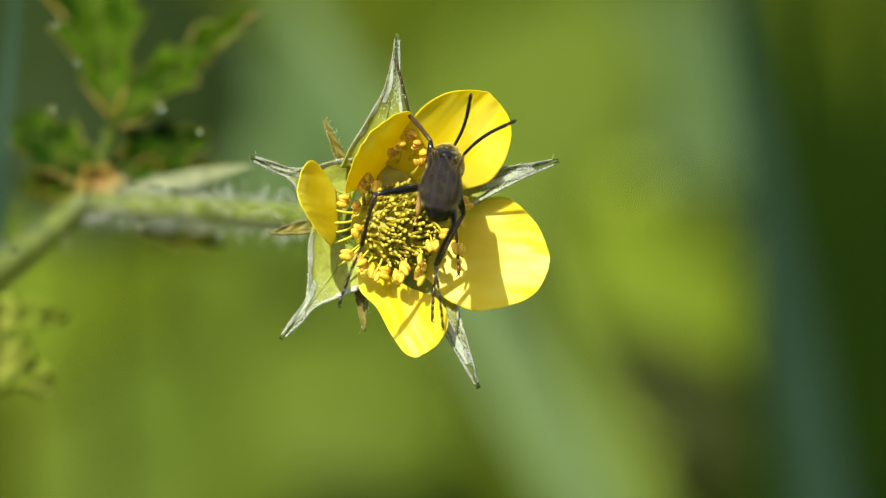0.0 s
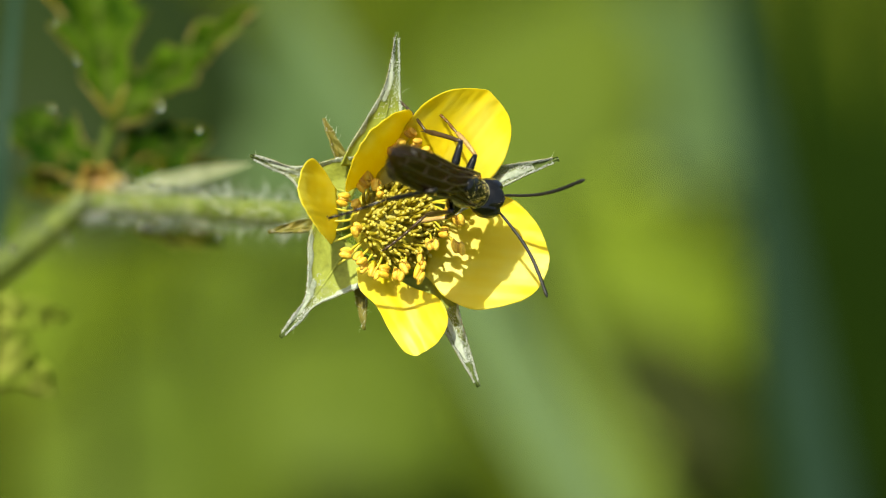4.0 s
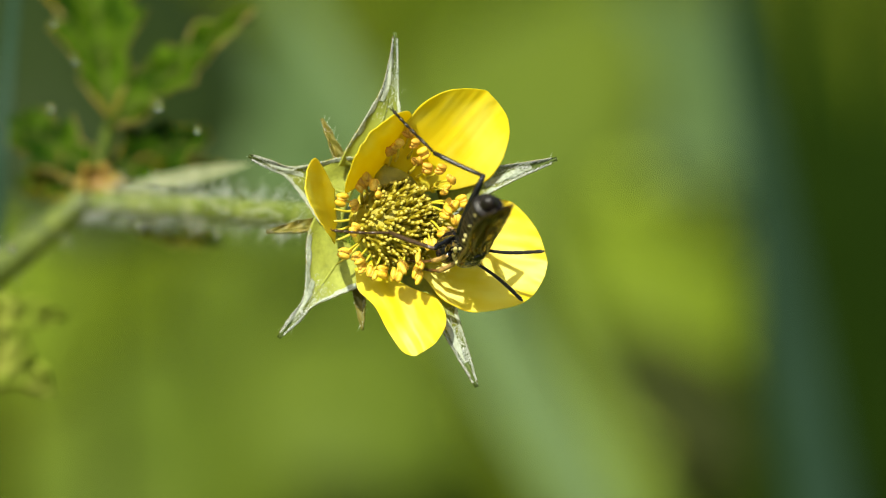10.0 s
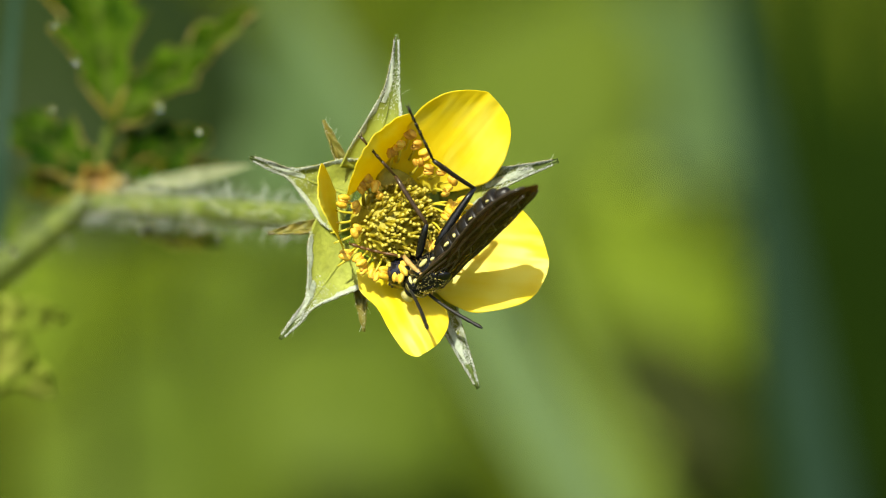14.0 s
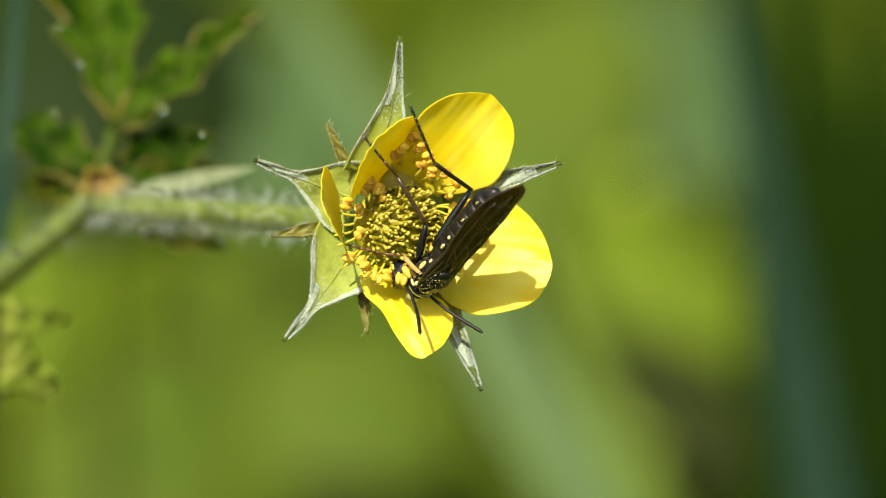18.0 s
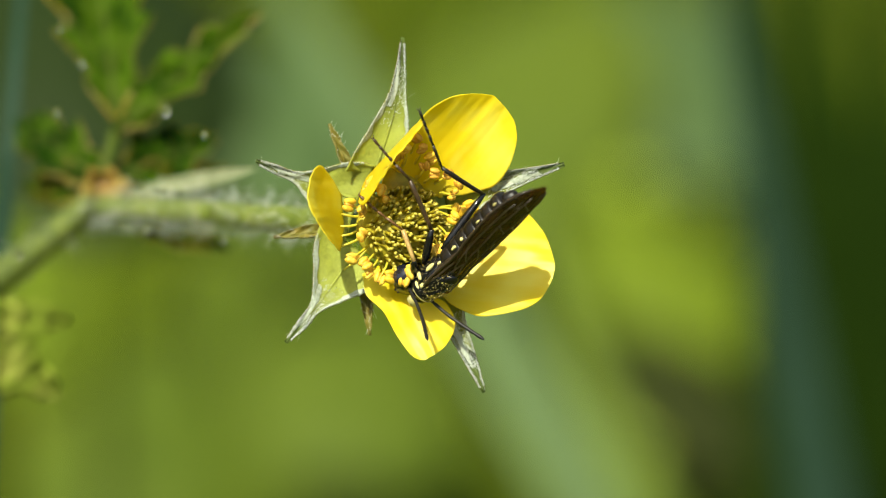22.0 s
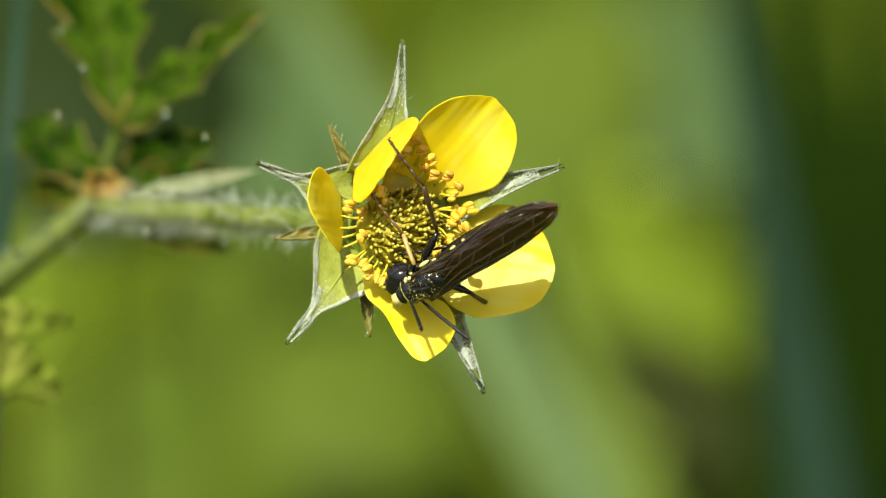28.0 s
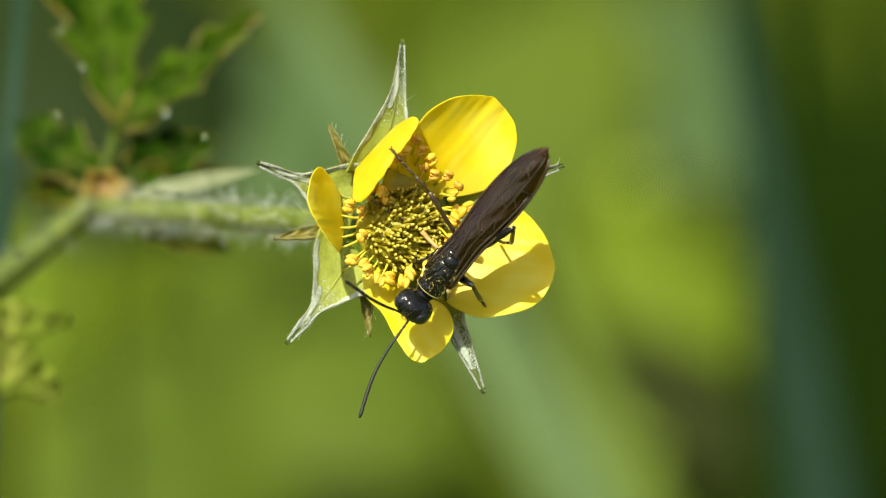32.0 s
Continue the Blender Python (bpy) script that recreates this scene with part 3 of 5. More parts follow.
def bract():
    bm = bmesh.new()
    a, b = spot(215, 338, -29), spot(452, 288, -22)
    ac = way(0, 1, 0.2).normalized()

    def fn(s, t):
        w = 17 * UNIT * math.sin(math.pi * min(1, s * 0.95 + 0.08)) ** 0.8
        return a.lerp(b, s) + ac * (t * w) + way(0, 0, 1) * (abs(t) * w * 0.5), way(0, 0, 1)
    part("bract", base_of(plant, sheet(bm, fn, 16, 4, 0.0002)), BRACT, plant, "pale downy bract along the stalk")


bract()


def drops():
    # The sixty random beads are added to give the glints of the stalk's hairs.
    for x, y, w, r in [(281, 187, -13, 11), (95, 40, -19, 7), (133, 105, -18, 8), (350, 230, -13, 7), (247, 395, -16, 9), (22, 440, -18, 9), (90, 190, -18, 8), (430, 350, -12, 5), (385, 415, -12, 6)] + [(random.Random(k).uniform(190, 520), random.Random(k + 50).choice((random.Random(k).uniform(322, 350), random.Random(k).uniform(388, 418))), -12 - random.Random(k).uniform(0, 4), random.Random(k + 9).uniform(2, 4.6)) for k in range(60)]:
        bm = bmesh.new()
        ellipsoid(bm, spot(x, y, w), (r * UNIT,) * 3, 14, 10)
        part("dew_drop", base_of(plant, bm), DEW, plant, "small clear dew drop")


drops()


# sepals
def station(profile, s):
    """A smooth value between evenly spaced stations of a profile."""
    x = min(max(s, 0.0), 1.0) * (len(profile) - 1)
    i = min(int(x), len(profile) - 2)
    k = x - i
    p0, p1, p2, p3 = (profile[min(max(i + d, 0), len(profile) - 1)] for d in (-1, 0, 1, 2))
    return p1 + 0.5 * k * (p2 - p0 + k * (2 * p0 - 5 * p1 + 4 * p2 - p3 + k * (3 * (p1 - p2) + p3 - p0)))


def sepal(base, tip, widths, bow, twist, name="sepal", mat=SEPAL, label="", roll=0.8, side_bow=0.0, over=0, patches=()):
    """A broad-based sepal drawn out into a long point; its margins are rolled up and white with down."""
    along = (tip - base)
    ln = along.length
    side = along.cross(way(0, 0, 1)).normalized()
    nrm = side.cross(along).normalized()
    if nrm.dot(way(0, 0, 1)) < 0:
        nrm = -nrm
    side = Matrix.Rotation(radians(twist), 3, along) @ side
    nrm = Matrix.Rotation(radians(twist), 3, along) @ nrm
    big = widths[0] > 20

    def fn(s, t):
        w = station(widths, s) * UNIT
        a = min(1.0, abs(t))
        rim = max(0.0, (a - 0.6) / 0.4)
        p = base + along * s + nrm * (bow * 0.001 * math.sin(math.pi * s) + a ** 2.2 * w * roll + 0.00005 * math.sin(21 * s + 5 * t))
        p += side * (math.copysign(a - 0.12 * rim * rim, t) * w + side_bow * UNIT * math.sin(math.pi * s))
        return p, nrm
    bm = bmesh.new()
    ob = part(name, base_of(plant, sheet(bm, fn, 36, 14, 0.0002)), mat, plant, label)
    rng = random.Random(int(widths[0] * 7 + tip.x * 1e5))
    roots = []
    for k in range(1500 if big else 26):
        s = 0.1 + 0.86 * rng.random() ** 0.85
        sg = -1 if rng.random() < 0.5 else 1
        p, n = fn(s, sg * (1 - abs(rng.gauss(0, 0.09 if s < 0.5 else 0.3))))
        roots.append((p + n * 0.0001, side * sg * rng.uniform(-0.5, 0.6) + n * 0.5 + along.normalized() * 0.9))
    for k in range(over):
        s = 0.35 + 0.45 * rng.random()
        p, n = fn(s, max(-1.0, min(1.0, rng.gauss(0.0, 0.35))))
        roots.append((p + n * 0.00011, along.normalized() + n * 0.4))
    bm = bmesh.new()
    hairs(bm, [(fn(0.3 + 0.7 * rng.random(), rng.choice((-1, 1)))[0], along.normalized() + side * rng.uniform(-1, 1)) for k in range(8 if big else 7)], 0.0006, 0.000007, 0.3)
    hairs(bm, roots, 0.00011, 0.000013, 0.35)
    part("down", base_of(plant, bm), DOWN, ob, "fine white down")
    bm = bmesh.new()
    for sg in (-1, 1):
        tube(bm, [fn(i / 36, sg)[0] for i in range(2, 36)], 0.000035, 5)
    part("edge", base_of(plant, bm), EPI, ob, "brown-green edge")
    for sg in (-1, 1) if big else ():
        bm = bmesh.new()

        def felt(s, t):
            wide = 0.3 * math.sin(math.pi * min(1, 0.15 + s)) * (1 + 0.7 * noise.noise(Vector((9 * s, sg * 5, widths[0]))))
            p, n = fn(0.14 + 0.78 * s, sg * (0.97 - wide * (0.5 - 0.5 * t)))
            return p + n * (0.00012 + 0.00005 * noise.noise(Vector((40 * s, 4 * t, sg)))), n
        part("felt", base_of(plant, sheet(bm, felt, 44, 4, 0.00005)), FELT, ob, "white felt along the edge")
    for s0, s1, t0, wide in patches:
        bm = bmesh.new()

        def patch(q, t):
            h = wide * math.sin(math.pi * (0.04 + 0.92 * q)) ** 0.6 * (1 + 0.5 * noise.noise(Vector((7 * q, 3 * t0, widths[1])))) * (1 + 0.35 * noise.noise(Vector((31 * q, 6 * t, widths[1]))))
            p, n = fn(s0 + (s1 - s0) * q, max(-1.0, min(1.0, t0 + t * h)))
            return p + n * (0.00013 + 0.00004 * noise.noise(Vector((55 * q, 7 * t, t0)))), n
        part("felt", base_of(plant, sheet(bm, patch, 40, 6, 0.00004)), FELT, ob, "white felt on the blade")
    bm = bmesh.new()
    tube(bm, [fn(i / 30, 0)[0] + nrm * 0.00008 for i in range(1, 29)], [0.0001 * (1.1 - i / 30) for i in range(28)], 5)
    part("midrib", base_of(plant, bm), mat, ob)
    return ob


SEPAL_LABEL = "green sepal with a downy drawn-out point"
sepal(spot(648, 300, -1.8), spot(700, 58, -0.6), (58, 50, 34, 17, 9, 4), -0.3, 4, label=SEPAL_LABEL, roll=0.45, side_bow=13, over=160, patches=((0.5, 0.85, -0.4, 0.3),))
sepal(spot(622, 345, -2.0), spot(441, 276, -0.4), (80, 70, 36, 11, 9, 4), -0.6, -4, label=SEPAL_LABEL, roll=0.3, side_bow=-3, over=160, patches=((0.45, 0.86, 0.15, 0.3),))
sepal(spot(618, 432, -2.0), spot(494, 597, -0.6), (88, 74, 40, 13, 10, 4), -0.5, 3, label=SEPAL_LABEL, roll=0.25, side_bow=-4, over=260, patches=((0.42, 0.88, 0.45, 0.32),))
sepal(spot(756, 476, -2.2), spot(844, 684, -0.6), (58, 44, 24, 17, 11, 4), 0.2, 0, label=SEPAL_LABEL, roll=0.4, over=700, patches=((0.4, 0.8, 0.2, 0.32),))
sepal(spot(776, 344, -2.4), spot(985, 282, 0.2), (56, 44, 30, 19, 11, 5), 0.2, 0, label=SEPAL_LABEL, roll=0.4, over=700, patches=((0.4, 0.8, 0.2, 0.32),))
LOBE_LABEL = "narrow brown-green epicalyx lobe"
sepal(spot(606, 300, -2.6), spot(570, 210, -2.0), (15, 14, 11, 8, 6, 2), 0, 20, "epicalyx_lobe", EPI, LOBE_LABEL)
sepal(spot(570, 400, -2.6), spot(472, 411, -2.2), (15, 14, 13, 10, 6, 2), 0, 20, "epicalyx_lobe", EPI, LOBE_LABEL)
sepal(spot(640, 505, -2.6), spot(642, 584, -2.2), (13, 13, 11, 8, 5, 2), 0, 20, "epicalyx_lobe", EPI, LOBE_LABEL)


def receptacle():
    bm = bmesh.new()
    rot = AXIS.to_track_quat("Z", "Y").to_matrix().to_4x4()
    ellipsoid(bm, HUB - AXIS * 0.0009, (0.0019, 0.0019, 0.0009), 28, 12, rot)
    ellipsoid(bm, spot(708, 326, -1.3), (0.0015, 0.0015, 0.0006), 24, 10, rot)
    ellipsoid(bm, spot(700, 396, -0.6) - LEAN * 0.0003, (0.00194, 0.00194, 0.00184), 24, 14, rot)
    part("receptacle", base_of(plant, bm), DISC, plant, "olive green flower base")
    bm = bmesh.new()
    ellipsoid(bm, spot(738, 398, -3.2), (0.0031, 0.0031, 0.0009), 32, 12, rot)
    for v in bm.verts:
        v.co += AXIS * (0.0002 * noise.noise(v.co * 900))
    part("calyx", base_of(plant, bm), SEPAL, plant, "green cup under the petals")


receptacle()


def petal(base, tip, hint, left, right, bowl, curl, rolled=0.0, wave=0.2, cut=0.6, sag=0.0, twist=0.0, label="bright yellow rounded petal"):
    """A petal hinged at its claw. hint: the direction across it, towards its right half; left and right: how wide
    each half is from claw to rim, in plan units; bowl, curl and rolled, in mm: how its sides rise, and how its end bends and rolls back."""
    x = (tip - base)
    ln = x.length
    xn = x.normalized()
    y = (hint - xn * hint.dot(xn)).normalized()
    z = xn.cross(y)
    hand = 1
    if z.dot(AXIS) < 0:
        z, y, hand = -z, -y, -1
        left, right = right, left
    m = Matrix((xn, y, z)).transposed().to_4x4()
    m.translation = base - plant.location
    ph = ln * 7000
    wide = max(left + right)

    def fn(s, t):
        cap = math.sqrt(max(0.0, 1 - max(0.0, (s - cut) / (1 - cut)) ** 2.4))
        w = station(right if t > 0 else left, s) * UNIT * cap * (1 + 0.05 * noise.noise(Vector((4.6 * s, 1.3 * t, ph)))) + 0.00002
        u = t * w / (wide * UNIT)
        wav = 0.001 * wave * math.sin(5 * s + 2.2 * u + ph) * s * (1.3 - s) + 0.0003 * s * wave * noise.noise(Vector((2.5 * s, 2.2 * u, ph)))
        crease = 0.000045 * math.sin(11 * u + 1.3 + ph) * s * (1.25 - s) + 0.00006 * noise.noise(Vector((0.7 * s, 7 * u, ph))) * s + 0.00005 * noise.noise(Vector((6 * s, 9 * u, ph))) * s ** 3
        z_ = 0.001 * (bowl * u * u * (0.35 + s) - sag * math.sin(math.pi * s) + curl * s * s - rolled * s ** 4 + twist * hand * u * s) + wav + crease
        rim = 1 + 0.022 * s * s * noise.noise(Vector((3.2 * u, 0.4, ph))) + 0.008 * s ** 4 * noise.noise(Vector((9 * u, 2.0, ph)))
        return Vector((ln * (s - 0.03 * s * u * u) * rim, t * w, z_)), Vector((0, 0, 1))
    bm = bmesh.new()
    return part("petal", sheet(bm, lambda s, t: fn(math.sin(s * math.pi / 2), t), 44, 44, 0.00005), PETAL, plant, label, m), m


P1, P1M = petal(spot(735, 325, -1.2), spot(870, 168, 0.7), way(0.755, 0.656, -0.3), (84, 90, 92, 92, 88, 84), (24, 66, 87, 88, 84, 84), 0.8, 0.1, wave=0.1)
P2, P2M = petal(spot(755, 450, -1.5), spot(967, 470, -1.0), way(-0.117, 0.993, 0.3), (60, 100, 113, 113, 102, 90), (40, 78, 94, 90, 84, 80), 0.5, 0.2)
P3, P3M = petal(spot(655, 462, -0.9), spot(748, 624, 0.3), way(0.863, -0.505, -0.2), (30, 46, 33, 33, 36, 46), (6, 18, 38, 62, 72, 86), 1.1, -0.2, wave=0.35)
P4, P4M = petal(spot(594, 366, -1.0), spot(548, 352, 4.0), way(-0.08, -1, -0.05), (30, 56, 68, 73, 74, 74), (30, 58, 74, 78, 74, 62), 0.4, 0.2, 0.3, 0.12, 0.45, 0.2, -0.7)
P5, P5M = petal(spot(690, 296, -1.0), spot(666, 276, 4.2), way(0.68, -0.73, 0.0), (44, 58, 72, 84, 88, 88), (60, 76, 90, 98, 98, 92), 0.2, 0.0, 0.6, 0.1, 0.5, 0.3, -0.5)


def smooth_mesh(name, bm, mat):
    me = bpy.data.meshes.new(name)
    bm.to_mesh(me)
    bm.free()
    for p in me.polygons:
        p.use_smooth = True
    me.materials.append(mat)
    return me


def carpels():
    """The dome of finger-like carpels, each with a pale forked stigma."""
    rng = random.Random(11)
    kinds = []
    for k in range(6):
        bend = rng.uniform(-0.2, 0.2) * 0.001
        long = rng.uniform(0.88, 1.2) * 0.001
        pts = [Vector((bend * math.sin(2.4 * q), bend * 0.5 * q, long * q)) for q in (0, 0.25, 0.5, 0.75, 0.92, 1.0)]
        me = smooth_mesh("carpel", tube(bmesh.new(), pts, [0.0001, 0.000115, 0.000105, 0.00009, 0.000075, 0.00006], 8), CARPEL)
        bm = bmesh.new()
        ellipsoid(bm, pts[-1] + Vector((rng.uniform(-1, 1), rng.uniform(-1, 1), 0.4)) * 0.00004, (0.0001, 0.000092, 0.000112), 9, 7)
        for v in bm.verts:
            v.co += (v.co - pts[-1]) * 0.4 * noise.noise(v.co * 9000 + Vector((k, 0, 0)))
        kinds.append((me, smooth_mesh("stigma", bm, STIGMA)))
    rot = AXIS.to_track_quat("Z", "Y").to_matrix()
    n = 300
    for i in range(n):
        z = 1 - 1.05 * (i + 0.5) / n
        a = i * 2.399963 + rng.uniform(-0.5, 0.5)
        r = math.sqrt(max(0, 1 - z * z))
        out = rot @ Vector((r * math.cos(a), r * math.sin(a), z)).normalized()
        d = (out * 0.55 + LEAN * 0.8 + Vector((rng.gauss(0, 1), rng.gauss(0, 1), rng.gauss(0, 1))) * 0.17).normalized()
        me, ms = kinds[rng.randrange(6)]
        m = Matrix.Translation(spot(700, 396, -0.6) + out * 0.00158 * rng.uniform(0.86, 1.1) - LEAN * 0.0005 - plant.location) @ d.to_track_quat("Z", "Y").to_matrix().to_4x4() @ Matrix.Rotation(rng.uniform(0, 6.2), 4, "Z")
        c = place("carpel", me, plant, "", m)
        place("stigma", ms, c, "pale yellow stigma")


carpels()


def stamens():
    """Stamens in a ring: bent filaments with orange split anthers; the last five have shed theirs."""
    rng = random.Random(23)
    face = way(0.22, -0.08, 1).normalized()
    rot = face.to_track_quat("Z", "Y").to_matrix().to_4x4()
    hub = spot(697, 376, -0.5)
    fil = []
    for long in (1.2, 1.55, 1.9):
        pts = [Vector((long * 0.001 * q, 0.0001 * math.sin(4 * q), 0.0008 * math.sin(1.8 * q))) for q in (0, 0.17, 0.34, 0.5, 0.67, 0.84, 1.0)]
        fil.append((smooth_mesh("stamen", tube(bmesh.new(), pts, [0.00009, 0.00008, 0.000075, 0.00007, 0.000065, 0.00006, 0.00005], 7), FILAMENT), pts[-1]))
    anth = []
    for mat, fat in ((ANTHER, 1.2), (ANTHER_OLD, 1.02), (ANTHER_RIPE, 1.22), (ANTHER, 1.1)):
        bm = bmesh.new()
        for sg in (-1, 1):
            ellipsoid(bm, Vector((0, sg * 0.00016, 0)) * fat, (0.00029 * fat, 0.00015 * fat, 0.00017 * fat), 14, 10, Matrix.Rotation(sg * 0.12, 4, "Z"))
        whole = len(bm.faces)
        tube(bm, [Vector((-0.00026, 0, 0.00004)), Vector((0.00026, 0, 0.00004))], 0.00009 * fat, 6)
        bm.faces.ensure_lookup_table()
        for f in bm.faces[whole:]:
            f.material_index = 1
        for v in bm.verts:
            v.co += v.co.normalized() * 0.00003 * noise.noise(v.co * 6000)
        me = smooth_mesh("anther", bm, mat)
        me.materials.append(ANTHER_OLD)
        anth.append(me)
    tips = [(703, 256), (732, 254), (748, 271), (736, 285), (754, 297), (778, 298), (798, 315), (789, 333), (800, 360), (820, 354),
            (791, 374), (809, 387), (671, 340), (605, 356), (629, 366), (612, 450), (636, 459), (643, 473), (630, 408), (680, 481),
            (705, 487), (716, 472), (746, 463), (765, 432), (810, 436), (742, 485), (690, 268), (648, 316), (640, 322), (664, 330),
            (785, 410), (662, 484), (640, 330), (722, 236), (586, 394), (590, 430), (592, 372), (598, 470), (584, 412)]
    for order, (x, y) in enumerate(tips):
        dx, dy = x - 697, y - 386
        far = math.hypot(dx, dy)
        a = math.atan2(dy, dx)
        inner = max(58.0, far * 0.8) if y < 345 else 58.0
        foot = hub + (rot.to_3x3() @ Vector((0, 0, -0.0005))) + way(math.cos(a), math.sin(a) * 0.9) * (inner * UNIT)
        bare = order >= len(tips) - 5
        end_at = spot(x, y, -0.5 if bare else rng.uniform(0.5, 1.3))
        along = end_at - foot
        me, end = fil[rng.randrange(3)]
        k = along.length / end.length
        m = pose_at(foot - plant.location, along, face) @ Matrix.Rotation(math.atan2(end.z, end.x), 4, "Y") @ Matrix.Diagonal((k, 1, k, 1))
        s = place("stamen", me, plant, "", m)
        if bare:
            continue
        old = y < 330
        kind = 1 if old and rng.random() < 0.7 else rng.choice((0, 2, 3))
        spin = Euler((rng.uniform(-0.5, 0.5), rng.uniform(-0.5, 0.5), rng.uniform(0, 3))).to_matrix().to_4x4()
        place("anther", anth[kind], s, "brown withered anther" if kind == 1 else "orange split anther",
              Matrix.Translation(end) @ Matrix.Diagonal((1 / k, 1, 1 / k, 1)) @ spin)


stamens()

# ---- the sawfly ----
MM = 0.001
HEAD_X, TAIL_X = 2.6, -8.4
sawfly = tagged(new("sawfly"), "black sawfly with smoky wings and cream marks on the flower", "insect")


def insect_parts():
    """Body parts in the insect's own space: x forward, y to its left, z up its back."""
    bm = bmesh.new()
    ellipsoid(bm, Vector((HEAD_X, 0, -0.15)) * MM, (0.00088, 0.00102, 0.00098), 48, 32)
    for v in bm.verts:
        x, y, z = v.co.x / MM - HEAD_X, v.co.y / MM, v.co.z / MM
        if x < 0:
            v.co.x += 0.0002 * (1 - min(1, (y / 0.95) ** 2)) * min(1, -x / 0.5)
        else:
            v.co.x -= 0.00005 * math.exp(-((abs(y) - 0.32) / 0.14) ** 2) * (1 if z > -0.5 else 0)
            v.co.x -= 0.00008 * math.exp(-(y / 0.07) ** 2)
        v.co.z -= 0.00009 * math.exp(-((abs(y) - 0.5) / 0.08) ** 2) * (1 if z > 0.3 else 0)
        v.co += v.co.normalized() * 0.000015 * noise.noise(v.co * 9000)
    head = part("head", bm, BLACK, sawfly, "glossy black head")
    for sg in (-1, 1):
        bm = bmesh.new()
        ellipsoid(bm, Vector((HEAD_X + 0.12, sg * 0.62, -0.1)) * MM, (0.00058, 0.00044, 0.00074), 24, 16)
        part("compound_eye", bm, EYE_MAT, head, "dark shiny compound eye")
        bm = bmesh.new()
        tube(bm, [Vector((HEAD_X + 0.45, sg * 0.3, -0.6)) * MM, Vector((HEAD_X + 0.75, sg * 0.28, -0.8)) * MM, Vector((HEAD_X + 0.8, sg * 0.05, -0.95)) * MM], [0.00013, 0.0001, 0.00004], 7)
        part("mandible", bm, AMBER, head, "brown mandible")
    for dx, dy in ((0.0, 0.0), (-0.14, 0.16), (-0.14, -0.16)):
        bm = bmesh.new()
        ellipsoid(bm, Vector((HEAD_X + 0.05 + dx, dy, 0.82)) * MM, (0.00007,) * 3, 8, 6)
        part("ocellus", bm, EYE_MAT, head)
    bm = bmesh.new()
    ellipsoid(bm, Vector((HEAD_X + 0.6, 0, -0.55)) * MM, (0.00018, 0.00042, 0.0002), 14, 8)
    part("clypeus", bm, CREAM, head, "cream face plate")
    # neck and thorax in its plates
    bm = bmesh.new()
    tube(bm, [Vector((2.4, 0, -0.2)) * MM, Vector((2.0, 0, -0.22)) * MM, Vector((1.6, 0, -0.25)) * MM], [0.00036, 0.00034, 0.0003], 14)
    part("neck", bm, CREAM, sawfly, "pale cream neck")
    bm = bmesh.new()
    ellipsoid(bm, Vector((0.15, 0, -0.25)) * MM, (0.0016, 0.00086, 0.00098), 72, 48)
    for v in bm.verts:
        x, y, z = v.co.x / MM, v.co.y / MM, v.co.z / MM
        sunk = 0.11 * math.exp(-((abs(y) - 0.12 - 0.34 * max(0, x + 0.1)) / 0.05) ** 2) * (1 if -0.1 < x < 1.2 else 0)
        sunk += 0.13 * math.exp(-((x + 0.25 + 0.5 * abs(y)) / 0.07) ** 2)
        sunk += 0.10 * math.exp(-((x - 1.22) / 0.08) ** 2) + 0.08 * math.exp(-((x + 0.95) / 0.07) ** 2)
        sunk += 0.09 * math.exp(-((z + 0.25 - 0.25 * x) / 0.07) ** 2) + 0.08 * math.exp(-((x + 0.1 - 0.6 * z) / 0.06) ** 2) * (1 if z < -0.2 else 0)
        v.co -= Vector((0, v.co.y, v.co.z + 0.00025)).normalized() * (sunk * MM)
        v.co += v.co.normalized() * (0.00003 * noise.noise(v.co * 5000) + 0.000012 * noise.noise(v.co * 22000))
    ellipsoid(bm, Vector((1.3, 0, -0.3)) * MM, (0.0007, 0.00074, 0.00074), 40, 24)
    ellipsoid(bm, Vector((1.85, 0, -0.25)) * MM, (0.00034, 0.0005, 0.0005), 28, 18)
    for v in bm.verts:
        if v.co.x > 0.0012:
            v.co += v.co.normalized() * 0.00003 * noise.noise(v.co * 14000)
    thorax = part("thorax", bm, BLACK, sawfly, "shiny black pitted thorax")
    bm = bmesh.new()
    ellipsoid(bm, Vector((-0.55, 0, 0.55)) * MM, (0.00036, 0.00042, 0.00022), 24, 14)
    ellipsoid(bm, Vector((-0.95, 0, 0.42)) * MM, (0.00014, 0.0005, 0.00016), 20, 10)
    part("back_plate", bm, BLACK, thorax, "black bulging back plates")
    bm = bmesh.new()
    pts = [Vector((1.42 + 0.12 * math.cos(a), 0.76 * math.sin(a), 0.7 * math.cos(a) - 0.27)) * MM for a in (-1.5 + 3.0 * k / 14 for k in range(15))]
    tube(bm, pts, [0.000008 + 0.00002 * abs(math.sin(1.7 * k)) for k in range(15)], 7)
    part("collar", bm, COLLAR, thorax, "thin cream collar line")
    for sg in (-1, 1):
        bm = bmesh.new()
        ellipsoid(bm, Vector((0.75, sg * 0.82, 0.12)) * MM, (0.00015, 0.0001, 0.00011), 10, 8)
        part("wing_scale", bm, CREAM, thorax, "cream wing scale")
        bm = bmesh.new()
        ellipsoid(bm, Vector((-0.2, sg * 0.86, -0.35)) * MM, (0.00034, 0.0001, 0.00013), 12, 8)
        ellipsoid(bm, Vector((0.7, sg * 0.8, -0.5)) * MM, (0.00013, 0.0001, 0.0003), 12, 8)
